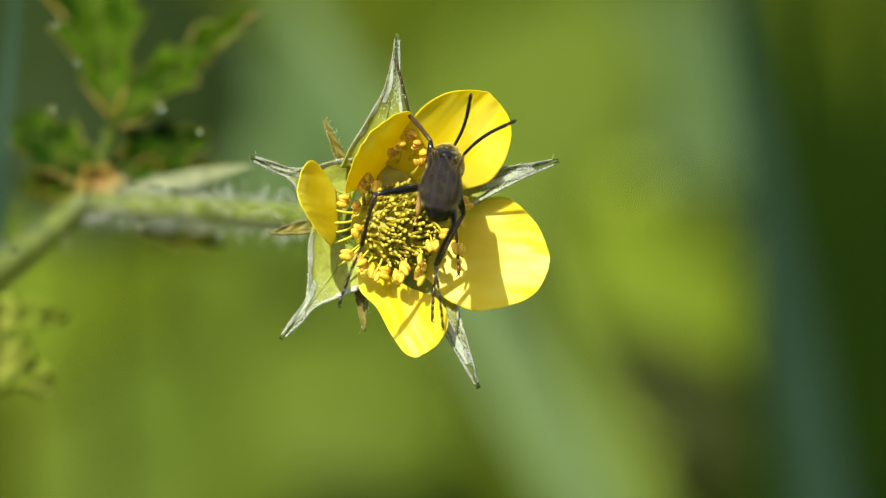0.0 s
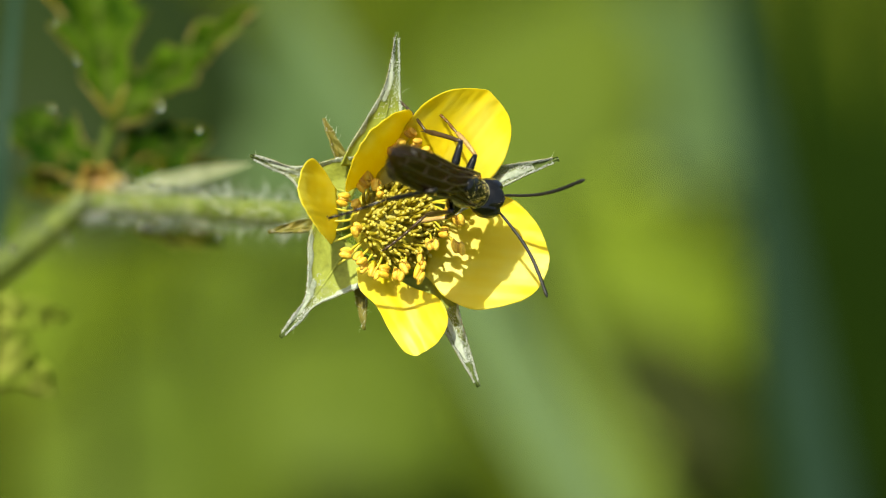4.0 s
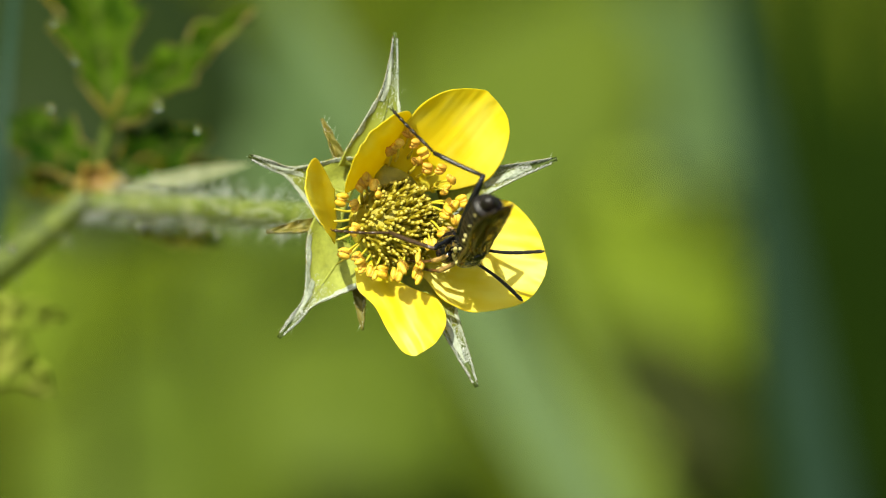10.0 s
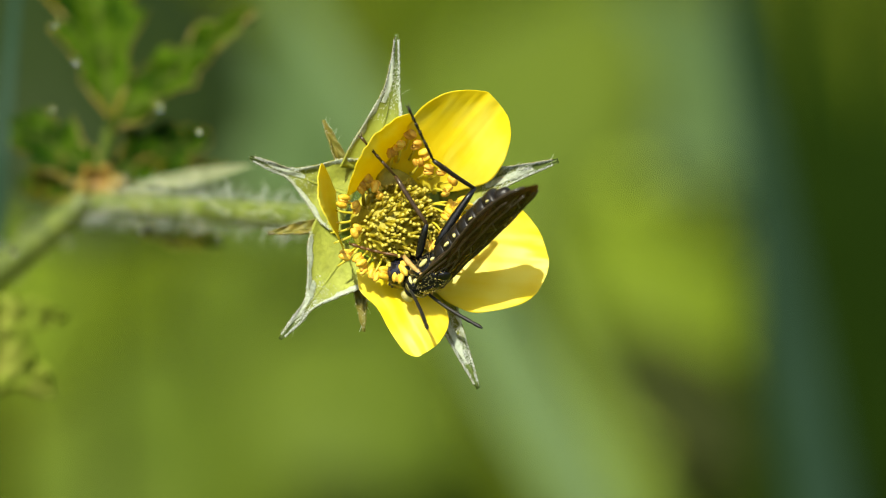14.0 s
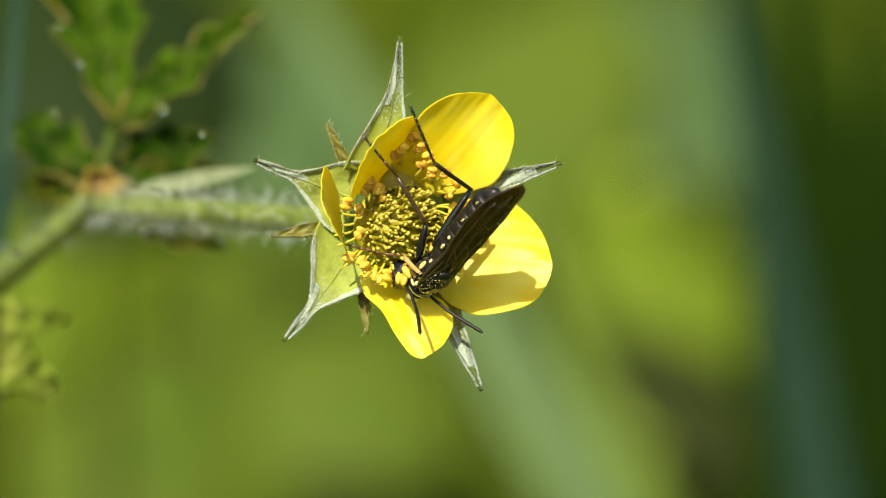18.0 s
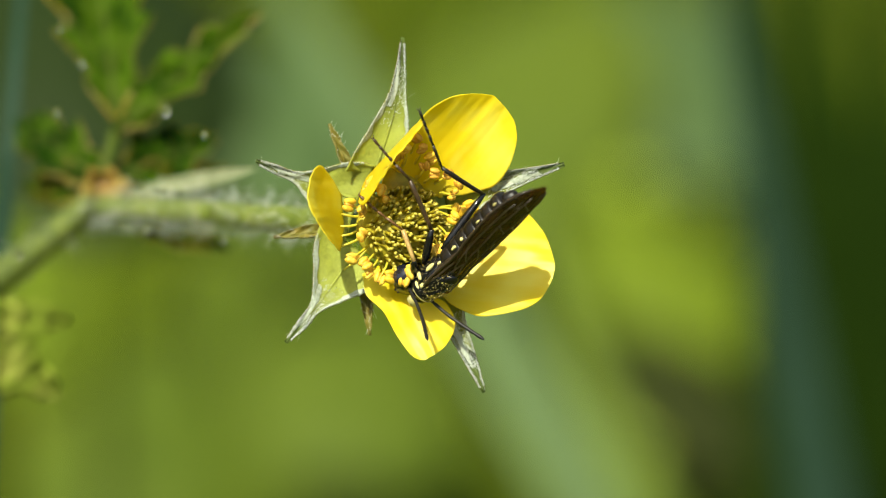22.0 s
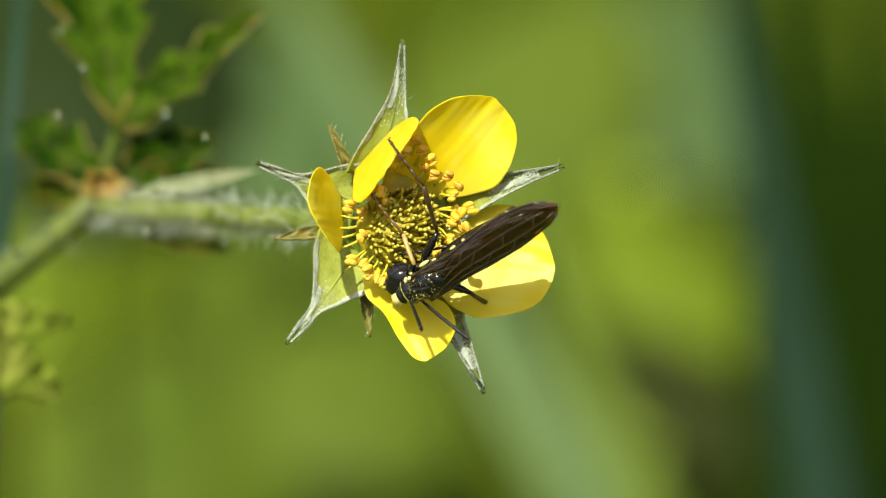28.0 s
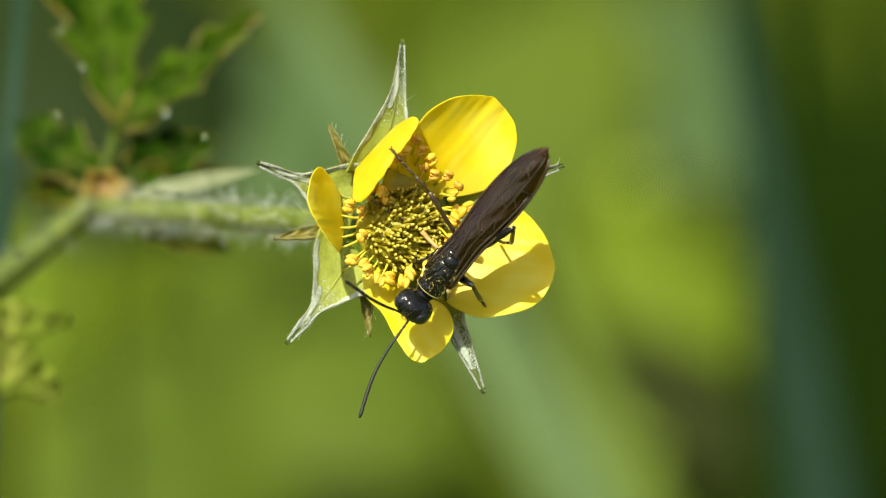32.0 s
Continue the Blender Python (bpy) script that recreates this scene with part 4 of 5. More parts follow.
        part("flank_mark", bm, CREAM, thorax, "cream flank mark")
        bm = bmesh.new()
        ellipsoid(bm, Vector((-0.85, sg * 0.82, -0.15)) * MM, (0.00015, 0.00008, 0.00008), 12, 8)
        ellipsoid(bm, Vector((1.15, sg * 0.68, -0.25)) * MM, (0.0001, 0.0001, 0.00024), 12, 8)
        part("side_plate", bm, CREAM, thorax, "pale side plate")
    # abdomen of eight rings
    for k in range(8):
        x0, x1 = -1.0 - 0.7 * k, -1.0 - 0.7 * (k + 1)
        d0, d1 = -0.3 - 0.005 * k * k, -0.3 - 0.005 * (k + 1) ** 2
        r0 = 0.80 + 0.10 * math.sin(math.pi * (k + 0.5) / 7) - (0.28 if k == 7 else 0)
        bm = bmesh.new()
        pts = [Vector((x0 + 0.06, 0, d0)) * MM, Vector((x0 * 0.7 + x1 * 0.3, 0, d0 * 0.7 + d1 * 0.3)) * MM, Vector((x1 + 0.1, 0, d0 * 0.1 + d1 * 0.9)) * MM, Vector((x1, 0, d1)) * MM]
        rr = r0 * MM
        tube(bm, pts, [rr * 0.93, rr, rr * (0.99 if k < 7 else 0.6), rr * (0.9 if k < 7 else 0.25)], 18, 0.85)
        ring = part("abdomen_ring", bm, ABDOMEN, sawfly, "glossy black abdomen ring with cream side marks")
        for sg in (-1, 1):
            long, high = ((0, 0), (0.2, 0.09), (0.1, 0.11), (0, 0), (0.15, 0.06), (0, 0), (0.13, 0.05), (0, 0))[k]
            if not long:
                continue
            bm = bmesh.new()
            xm = x0 * 0.4 + x1 * 0.6
            mid = Vector((xm, sg * (r0 - 0.04), d0 * 0.4 + d1 * 0.6 + 0.1)) * MM
            ellipsoid(bm, mid, (long * MM, 0.00008, high * MM), 16, 10)
            for v in bm.verts:
                v.co += (v.co - mid) * 0.5 * noise.noise(v.co * 5000)
            part("side_mark", bm, CREAM, ring, "cream side mark")
    # wings folded over one another on the back
    def wing(sg, span, wide, x_root, z0, off, name):
        def fn(s, t):
            w = wide * (0.2 + 0.8 * math.sin(min(1.0, s / 0.62) * math.pi / 2) ** 0.8) * max(0, 1 - max(0, (s - 0.54) / 0.46) ** 2.4) ** 0.56 + 0.01
            k = min(1.0, s / 0.3)
            mid = sg * (0.66 * (1 - k) ** 1.2 + off * s)
            x = x_root - span * (s - 0.012 * t * sg * s)
            y = mid + t * w / 2
            z = z0 - 0.12 * s - 0.4 * y * y + 0.035 * math.sin(9 * s + 3 * t) + 0.022 * math.sin(24 * s - 8 * t) + 0.008 * math.sin(44 * s + 13 * t)
            return Vector((x, y, z)) * MM, Vector((0, 0, 1))
        bm = bmesh.new()
        rs = lambda s, t: fn(math.sin(s * math.pi / 2), t)
        ob = part(name, sheet(bm, rs, 56, 16, 0.000012), WING, sawfly, "smoky brown translucent wing")
        for a, b, ta, tb, r in ((0.0, 0.97, 0.97, 0.97, 0.07), (0.02, 0.72, 0.62, 0.8, 0.05), (0.05, 0.95, 0.2, 0.35, 0.042),
                                (0.05, 0.9, -0.35, -0.3, 0.042), (0.05, 0.8, -0.8, -0.7, 0.038)):
            bm = bmesh.new()
            tube(bm, [fn(a + (b - a) * q / 12, sg * (ta + (tb - ta) * q / 12))[0] + Vector((0, 0, 0.00001)) for q in range(13)], r * MM, 5)
            part("vein", bm, VEIN, ob, "dark wing vein")
        for s0, s1, t0, t1 in ((0.42, 0.5, 0.7, 0.25), (0.6, 0.66, 0.9, 0.3), (0.74, 0.72, 0.9, 0.32), (0.35, 0.42, 0.22, -0.32), (0.58, 0.62, 0.28, -0.3), (0.3, 0.36, -0.35, -0.75), (0.8, 0.84, 0.33, -0.3)):
            bm = bmesh.new()
            tube(bm, [fn(s0 + (s1 - s0) * q / 4, sg * (t0 + (t1 - t0) * q / 4))[0] + Vector((0, 0, 0.00001)) for q in range(5)], 0.036 * MM, 5)
            part("vein", bm, VEIN, ob, "dark wing vein")
        bm = bmesh.new()
        ellipsoid(bm, fn(0.66, sg * 0.86)[0], (0.00045, 0.00008, 0.00003), 12, 6)
        part("wing_spot", bm, VEIN, ob, "dark wing edge spot")
        return ob
    wing(-1, 7.6, 1.9, -0.3, 0.42, 0.02, "hind_wing")
    wing(1, 7.5, 1.9, -0.3, 0.46, 0.02, "hind_wing")
    wing(-1, 8.9, 2.0, 0.6, 0.52, 0.1, "fore_wing")
    wing(1, 9.05, 2.05, 0.65, 0.58, 0.08, "fore_wing")
    # specks of pollen stuck to the thorax
    rng = random.Random(3)
    bm = bmesh.new()
    for k in range(50):
        a, b = rng.uniform(-1.3, 1.3), rng.uniform(-1.0, 1.0)
        p = Vector((0.15 + 1.65 * math.sin(b), 0.91 * math.cos(b) * math.sin(a), -0.25 + 1.03 * math.cos(b) * math.cos(a))) * MM
        ellipsoid(bm, p, (rng.uniform(0.000012, 0.00003),) * 3, 5, 4)
    part("pollen", bm, POLLEN, thorax, "scattered yellow pollen grains")
    bm = bmesh.new()
    roots = []
    for k in range(420):
        a, b = rng.uniform(-2.2, 2.2), rng.uniform(-1.2, 1.2)
        d = Vector((math.sin(b), math.cos(b) * math.sin(a), math.cos(b) * math.cos(a)))
        roots.append((Vector((0.15 + 1.55 * d.x, 0.88 * d.y, -0.25 + 0.98 * d.z)) * MM, d))
    part("fuzz", hairs(bm, roots, 0.0002, 0.000006, 0.4), FUZZ, thorax, "fine short golden fuzz")
    bm = bmesh.new()
    roots = []
    for k in range(200):
        a, b = rng.uniform(-2.6, 2.6), rng.uniform(-0.4, 1.5)
        d = Vector((math.sin(b), math.cos(b) * math.sin(a) * 0.6, math.cos(b) * math.cos(a)))
        roots.append((Vector((HEAD_X + 0.9 * d.x, 1.0 * d.y, -0.15 + 0.95 * d.z)) * MM, d))
    part("fuzz", hairs(bm, roots, 0.00016, 0.000005, 0.4), FUZZ, head, "fine short golden fuzz")
    return head


HEAD = insect_parts()

# legs: hip place, lengths of thigh, shin and foot in mm, and a resting knee and foot, in the insect's space
LEGS = {
    "fl": ((1.2, 0.55, -0.95), (1.5, 1.7, 2.8), (1.7, 0.9, -1.9), (1.9, 1.0, -3.2)),
    "fr": ((1.2, -0.55, -0.95), (1.5, 1.7, 2.8), (1.7, -0.9, -1.9), (1.9, -1.0, -3.2)),
    "ml": ((0.2, 0.6, -1.1), (1.9, 2.95, 2.9), (0.3, 1.0, -2.0), (0.2, 1.1, -3.6)),
    "mr": ((0.2, -0.6, -1.1), (1.9, 2.95, 2.9), (0.3, -1.0, -2.0), (0.2, -1.1, -3.6)),
    "hl": ((-1.4, 0.55, -0.95), (3.3, 2.9, 3.2), (-4.6, 0.5, -1.0), (-1.8, 0.4, -1.2)),
    "hr": ((-1.4, -0.55, -0.95), (3.3, 2.9, 3.2), (-4.6, -0.5, -1.0), (-1.8, -0.4, -1.2)),
}


def leg_meshes():
    out = {}
    for key, (hip, (lf, lt, ls), knee, foot) in LEGS.items():
        kind = {"f": "front", "m": "middle", "h": "hind"}[key[0]]
        amber = key[0] in "fm"
        bm = bmesh.new()
        tube(bm, [Vector((lf * q, 0, 0)) * MM for q in (-0.08, 0.15, 0.45, 0.8, 1.02)], [0.00012, 0.0002, 0.00023, 0.00018, 0.00011], 10)
        femur = part("thigh", bm, BLACK, sawfly, "black " + kind + " thigh")
        bm = bmesh.new()
        tube(bm, [Vector((lt * q, 0, 0.05 * math.sin(3 * q))) * MM for q in (-0.02, 0.2, 0.5, 0.8, 1.0)], [0.0001, 0.000115, 0.000125, 0.00014, 0.00011], 8)
        tube(bm, [Vector((lt * 0.98, 0, 0)) * MM, Vector((lt * 1.08, 0.05, -0.16)) * MM], [0.00003, 0.00001], 5)
        tibia = part("shin", bm, {"f": AMBER, "m": BROWN_LEG, "h": DARK_LEG}[key[0]], sawfly, {"f": "amber ", "m": "brown ", "h": "dark "}[key[0]] + kind + " shin")
        bm = bmesh.new()
        cuts = [0, 0.4, 0.58, 0.72, 0.83, 1.0]
        for a, b in zip(cuts, cuts[1:]):
            tube(bm, [Vector((ls * a, 0, -0.25 * a * a)) * MM, Vector((ls * (a * 0.25 + b * 0.75), 0, -0.25 * b * b)) * MM, Vector((ls * b, 0, -0.25 * b * b)) * MM], [0.00006, 0.00009, 0.00007], 7)
        for sg in (-1, 1):
            tube(bm, [Vector((ls, 0, -0.25)) * MM, Vector((ls + 0.12, sg * 0.09, -0.3)) * MM, Vector((ls + 0.14, sg * 0.1, -0.42)) * MM], [0.00004, 0.00003, 0.00001], 5)
        tarsus = part("foot", bm, {"f": AMBER_DARK, "m": BROWN_LEG, "h": DARK_LEG}[key[0]], sawfly, "jointed " + kind + " foot with claws")
        out[key] = (femur, tibia, tarsus)
    return out


LEG_OBS = leg_meshes()
ANT_LEN = 5.8


def antenna_mesh():
    """One slender rod, pinched a little at each of its joints and stouter towards its tip."""
    joints = [0.35, 0.6, 1.5, 2.4, 3.2, 3.95, 4.6, 5.2]
    n = 72
    pts, rad = [], []
    for k in range(n + 1):
        x = ANT_LEN * k / n
        near = min(abs(x - j) for j in joints)
        pts.append(Vector((x, 0, 0.4 * math.sin(math.pi * x / ANT_LEN) ** 1.2 * (0.7 + 0.3 * x / ANT_LEN))) * MM)
        rad.append((0.062 + 0.04 * min(1, x / 4.5)) * MM * (0.82 if near < 0.05 else 1.0) * (1.0 if k < n - 1 else 0.6))
    return tube(bmesh.new(), pts, rad, 8)


ANT = {}
for key in ("l", "r"):
    ANT[key] = part("antenna", antenna_mesh(), ANTENNA, sawfly, "long dark nine-jointed antenna")

# ---- what moves ----
STANCES = []


def stance(t, head, tail, w, roll, al, ar, **legs):
    """The insect at t seconds: head and wing tip on the plan, height of the thorax, roll of its back about its length,
    tips of both antennae, and for each leg that is set down the knee, ankle and toe."""
    STANCES.append((t, head, tail, w, roll, al, ar, legs))


HL0 = (665, 345, 640, 435, 592, 538)
ML0 = (762, 232, 724, 203, 702, 92)
stance(0.0, (793, 256), (772, 388), 4.5, 0, (838, 158), (922, 208), hl=HL0, ml=ML0, hr=(803, 398, 770, 470, 788, 580))
stance(0.5, (812, 232), (705, 470), 4.5, 0, (889, 48), (998, 130), hl=HL0, ml=ML0, hr=(803, 398, 768, 470, 788, 585))
stance(1.0, (873, 222), (618, 470), 4.5, 18, (957, 20), (1040, 305), hl=HL0, ml=(770, 232, 727, 203, 703, 95), hr=(796, 408, 765, 470, 790, 592), fl=(828, 200, 812, 185, 803, 155), fr=(885, 285, 868, 292, 852, 288), mr=(830, 345, 800, 350, 775, 352), lie=0.35)
stance(1.5, (905, 190), (640, 440), 4.5, 18, (985, 0), (1127, 200), hl=HL0, ml=(785, 215, 727, 190, 703, 95), hr=(800, 380, 765, 440, 788, 540), fr=(903, 263, 885, 270, 870, 265), mr=(848, 328, 815, 332, 790, 335), lie=0.35)
stance(2.0, (888, 195), (610, 450), 4.5, 18, (998, 10), (1107, 242), ml=(786, 207, 727, 185, 703, 95), hr=(802, 376, 762, 430, 787, 538), fr=(903, 263, 885, 270, 870, 265), mr=(848, 328, 815, 332, 790, 335), lie=0.35)
stance(2.5, (885, 195), (620, 455), 4.5, 18, (970, 5), (1120, 185), ml=(786, 207, 727, 185, 703, 95), hr=(805, 380, 762, 430, 787, 538), fr=(903, 263, 885, 270, 870, 265), mr=(848, 328, 815, 332, 790, 335), lie=0.35)
stance(3.0, (888, 205), (618, 462), 4.5, 18, (1018, 60), (1070, 343), ml=(785, 212, 725, 182, 703, 95), hr=(810, 378, 762, 430, 785, 535), fl=(855, 188, 828, 180, 785, 140), fr=(903, 263, 885, 270, 870, 265), mr=(848, 328, 815, 332, 790, 335), lie=0.35)
stance(3.5, (880, 328), (640, 275), 4.8, 8, (1054, 290), (980, 525), ml=(818, 215, 745, 187, 704, 115), mr=(805, 365, 770, 375, 705, 455), hr=(755, 345, 672, 370, 565, 430), fl=(852, 230, 815, 190, 780, 132))
F6 = dict(fr=(792, 452, 765, 462, 728, 470), fl=(800, 475, 775, 480, 742, 480, -1), ml=(805, 445, 800, 470, 790, 500, -1), hl=(850, 400, 845, 440, 840, 470, -1))
R6 = dict(hr=(842, 302, 757, 258, 690, 186), mr=(766, 432, 675, 402, 578, 413), **F6)
stance(5.5, (824, 470), (874, 318), 3.4, 56, (968, 470), (913, 552), **R6)
stance(6.0, (824, 470), (874, 312), 3.4, 56, (968, 485), (905, 567), **R6)
stance(7.0, (821, 467), (874, 325), 3.4, 56, (975, 450), (932, 547), **R6)
stance(8.0, (821, 467), (876, 325), 3.4, 56, (962, 495), (900, 567), **R6)
stance(9.0, (817, 468), (878, 340), 3.4, 56, (948, 500), (877, 565), hr=(844, 302, 757, 262, 690, 188), mr=(766, 432, 675, 402, 570, 413), **F6)
stance(10.0, (820, 470), (886, 355), 3.4, 56, (978, 447), (935, 540), hr=(855, 312, 768, 270, 695, 200), mr=(768, 440, 690, 412, 575, 418), **F6)
stance(11.0, (817, 467), (892, 340), 3.4, 56, (968, 415), (938, 507), hr=(856, 302, 768, 262, 695, 198), mr=(766, 440, 680, 405, 575, 416), **F6)
stance(11.5, (835, 500), (880, 250), 3.6, 42, (993, 521), (893, 630), hr=(856, 302, 768, 262, 695, 200), mr=(770, 430, 685, 402, 578, 418), **F6)
R12 = dict(mr=(778, 425, 690, 402, 585, 420, 1, 1, 1), fr=(770, 466, 700, 480, 672, 540))
stance(12.0, (844, 520), (810, 195), 4.2, 40, (980, 610), (700, 700), hr=(795, 285, 770, 265, 702, 200, 1, 1, 1), **R12)
stance(12.5, (806, 522), (815, 205), 4.2, 44, (877, 690), (735, 690), hr=(800, 295, 770, 270, 700, 202, 1, 1, 1), **R12)
stance(13.0, (756, 532), (877, 212), 4.2, 50, (908, 595), (803, 645), hr=(806, 298, 770, 285, 690, 206, 1, 1, 1), mr=(755, 380, 695, 310, 592, 240, 1, 1, 1), fr=(750, 450, 690, 435, 608, 445))
stance(13.5, (736, 533), (928, 270), 3.0, 50, (961, 594), (832, 670), hr=(830, 318, 777, 289, 706, 200, 1, 1, 1), mr=(755, 390, 698, 312, 620, 245, 1, 1, 1), fr=(750, 470, 705, 440, 612, 442))
stance(14.0, (717, 535), (943, 318), 1.8, 50, (870, 593), (768, 602), hr=(842, 330, 767, 285, 724, 196, 1, 1, 1), mr=(755, 397, 700, 312, 640, 250, 1, 1, 1), fr=(745, 485, 715, 455, 615, 440), fl=(716, 474, 722, 512, 717, 542))
R16 = dict(fl=(716, 472, 722, 512, 716, 542), hr=(835, 333, 768, 289, 730, 196, 1, 1, 1), mr=(754, 398, 704, 314, 643, 246, 1, 1, 1), fr=(745, 485, 715, 455, 620, 443))
stance(14.5, (719, 534), (932, 312), 1.8, 50, (848, 615), (744, 605), **R16)
stance(16.5, (724, 535), (924, 316), 1.8, 50, (865, 608), (738, 610), **R16)
stance(17.0, (726, 536), (922, 320), 1.8, 50, (867, 607), (748, 612), **R16)
stance(18.0, (727, 536), (918, 318), 1.8, 50, (877, 607), (752, 613), **R16)
stance(19.0, (728, 538), (922, 322), 1.8, 50, (865, 614), (737, 618), hr=(836, 335, 772, 294, 738, 196, 1, 1, 1), mr=(754, 400, 706, 316, 648, 246, 1, 1, 1), fr=(745, 485, 715, 455, 625, 445), fl=(716, 474, 722, 512, 717, 542))
stance(20.0, (728, 537), (918, 316), 1.8, 50, (858, 620), (735, 620), hr=(834, 332, 770, 292, 734, 194, 1, 1, 1), mr=(752, 398, 704, 314, 645, 242, 1, 1, 1), fr=(745, 485, 715, 455, 622, 445), fl=(716, 474, 722, 512, 717, 542))
R21 = dict(fl=(716, 478, 724, 516, 720, 545), hr=(856, 344, 782, 298, 744, 200, 1, 1, 1), mr=(764, 408, 726, 320, 660, 252, 1, 1, 1), fr=(733, 462, 712, 405, 628, 350))
stance(21.0, (725, 544), (948, 338), 1.8, 50, (893, 599), (775, 618), hr=R21["hr"], mr=R21["mr"], fr=(730, 465, 733, 410, 735, 355))
stance(22.0, (728, 544), (957, 322), 1.8, 50, (873, 615), (765, 622), **R21)
stance(23.0, (724, 544), (943, 333), 1.8, 50, (903, 607), (832, 620), **R21)
stance(23.5, (735, 545), (938, 300), 2.5, 50, (905, 625), (800, 650), **R21)
stance(24.0, (753, 545), (925, 245), 3.0, 48, (905, 642), (757, 672), hr=(825, 310, 780, 294, 734, 196, 1, 1, 1), mr=(775, 400, 730, 315, 658, 252, 1, 1, 1), fr=(735, 455, 703, 412, 620, 355))
R28 = dict(mr=(774, 412, 750, 330, 682, 248, 1, 1, 1), fr=(733, 468, 714, 415, 650, 345), ml=(845, 524, 868, 540, 890, 552))
stance(24.5, (712, 522), (968, 248), 3, 28, (796, 687), (626, 566), mr=(790, 420, 745, 335, 672, 258, 1, 1, 1), fr=(740, 455, 705, 408, 628, 355), ml=(815, 530, 820, 560, 822, 585))
stance(25.0, (705, 530), (998, 292), 3, 20, (830, 635), (714, 588), mr=(793, 428, 745, 340, 676, 258, 1, 1, 1), fr=(742, 455, 710, 405, 632, 352), ml=(808, 520, 820, 555, 820, 588))
stance(25.5, (694, 538), (990, 360), 2.8, 26, (835, 620), (740, 600), **R28)
stance(27.5, (694, 540), (985, 352), 2.8, 26, (842, 612), (752, 603), **R28)
stance(28.0, (694, 540), (986, 355), 2.8, 26, (842, 610), (755, 602), **R28)
stance(28.5, (694, 543), (995, 350), 2.8, 24, (838, 630), (730, 600), **R28)
stance(29.0, (700, 537), (1017, 350), 3.1, 14, (830, 670), (655, 573), mr=(788, 422, 760, 340, 690, 255, 1, 1, 1), fr=(745, 465, 726, 408, 652, 352), ml=(835, 522, 855, 540, 880, 558))
R30 = dict(mr=(808, 418, 760, 340, 690, 266, 1, 1, 1), fr=(782, 430, 742, 405, 652, 355), ml=(836, 505, 852, 532, 870, 562), hl=(908, 404, 906, 430, 880, 434))
stance(29.5, (715, 520), (1010, 300), 3.2, 4, (668, 755), (530, 470), **R30)
stance(30.0, (725, 518), (1008, 302), 3.2, 0, (607, 717), (515, 463), fl=(757, 545, 742, 570, 715, 626, 1, 1, 1), **R30)
stance(30.5, (730, 527), (995, 282), 3.2, 0, (690, 740), (515, 500), **R30)
stance(31.0, (740, 534), (985, 274), 3.2, 0, (738, 757), (563, 567), **R30)
stance(31.5, (737, 538), (975, 265), 3.2, 0, (730, 755), (585, 600), **R30)
stance(32.0, (733, 541), (970, 262), 3.2, 0, (637, 738), (615, 497), **R30)


def blend(a, b, k):
    if len(a) != len(b):
        a, b = (q + (1, -1, -1)[len(q) - 6:] if len(q) >= 6 else q for q in (a, b))
    return tuple(p * (1 - k) + q * k for p, q in zip(a, b))


def body_pose(head, tail, w, roll, lie=1.0):
    """The insect's pose from the plan places of its head and wing tip; its head lies deeper than its tail."""
    full = HEAD_X - TAIL_X
    k = 34.0 * DIST / (DIST - w * MM)
    dx, dy = (head[0] - tail[0]) / k, (head[1] - tail[1]) / k
    flat = min(math.hypot(dx, dy), full * 0.999)
    deep = -lie * math.sqrt(full * full - flat * flat)
    f = flat / math.hypot(dx, dy)
    x = way(dx * f, dy * f, deep).normalized()
    toward = way(0, 0, 1)
    z = (toward - x * toward.dot(x)).normalized()
    z = Matrix.Rotation(radians(-roll), 3, x) @ z
    hp = spot(head[0], head[1], w + deep * HEAD_X / full)
    return pose_at(hp - x * (HEAD_X * MM), x, z)


def solve_leg(m, inv, key, pts):
    """Knee, ankle and toe in the insect's space, with every piece at its own length."""
    hip, lens, knee0, foot0 = LEGS[key]
    out = [Vector(hip) * MM]
    if pts is None:
        k0, f0 = Vector(knee0) * MM, Vector(foot0) * MM
        d = (k0 - out[0]).normalized()
        out.append(out[0] + d * lens[0] * MM)
        d = (f0 - out[1]).normalized()
        out.append(out[1] + d * lens[1] * MM)
        d = (d + Vector((0, 0.3 * (1 if key[1] == "l" else -1), -0.1))).normalized()
        out.append(out[2] + d * lens[2] * MM)
        return out
    last = m @ out[0]
    for i, sign in enumerate((tuple(pts[6:]) + (1, -1, -1)[len(pts) - 6:])[:3]):
        near = (last - CENTRE).dot(NEAR) / MM
        aim = spot(pts[2 * i], pts[2 * i + 1], near)
        flat = aim - last
        flat = flat - NEAR * flat.dot(NEAR)
        l = lens[i] * MM
        if flat.length >= l:
            nxt = last + flat.normalized() * l
        else:
            nxt = last + (flat + NEAR * (sign * math.sqrt(l * l - flat.length_squared))).normalized() * l
        out.append(inv @ nxt)
        last = nxt
    return out


def segment_pose(a, b, up):
    return pose_at(a, b - a, up)


NODS = [(0, 60, 0), (0.4, 15, 0), (0.8, 0, 0), (3.5, 0, 0), (5.5, 55, 0), (11, 55, 0), (12, 35, -10), (13, 65, -35), (14, 85, -25), (23, 85, -25), (24, 15, -25),
        (25, 5, -15), (25.5, 85, -30), (28.5, 85, -30), (29, 10, -10), (30, 0, 0), (32, 0, 0)]


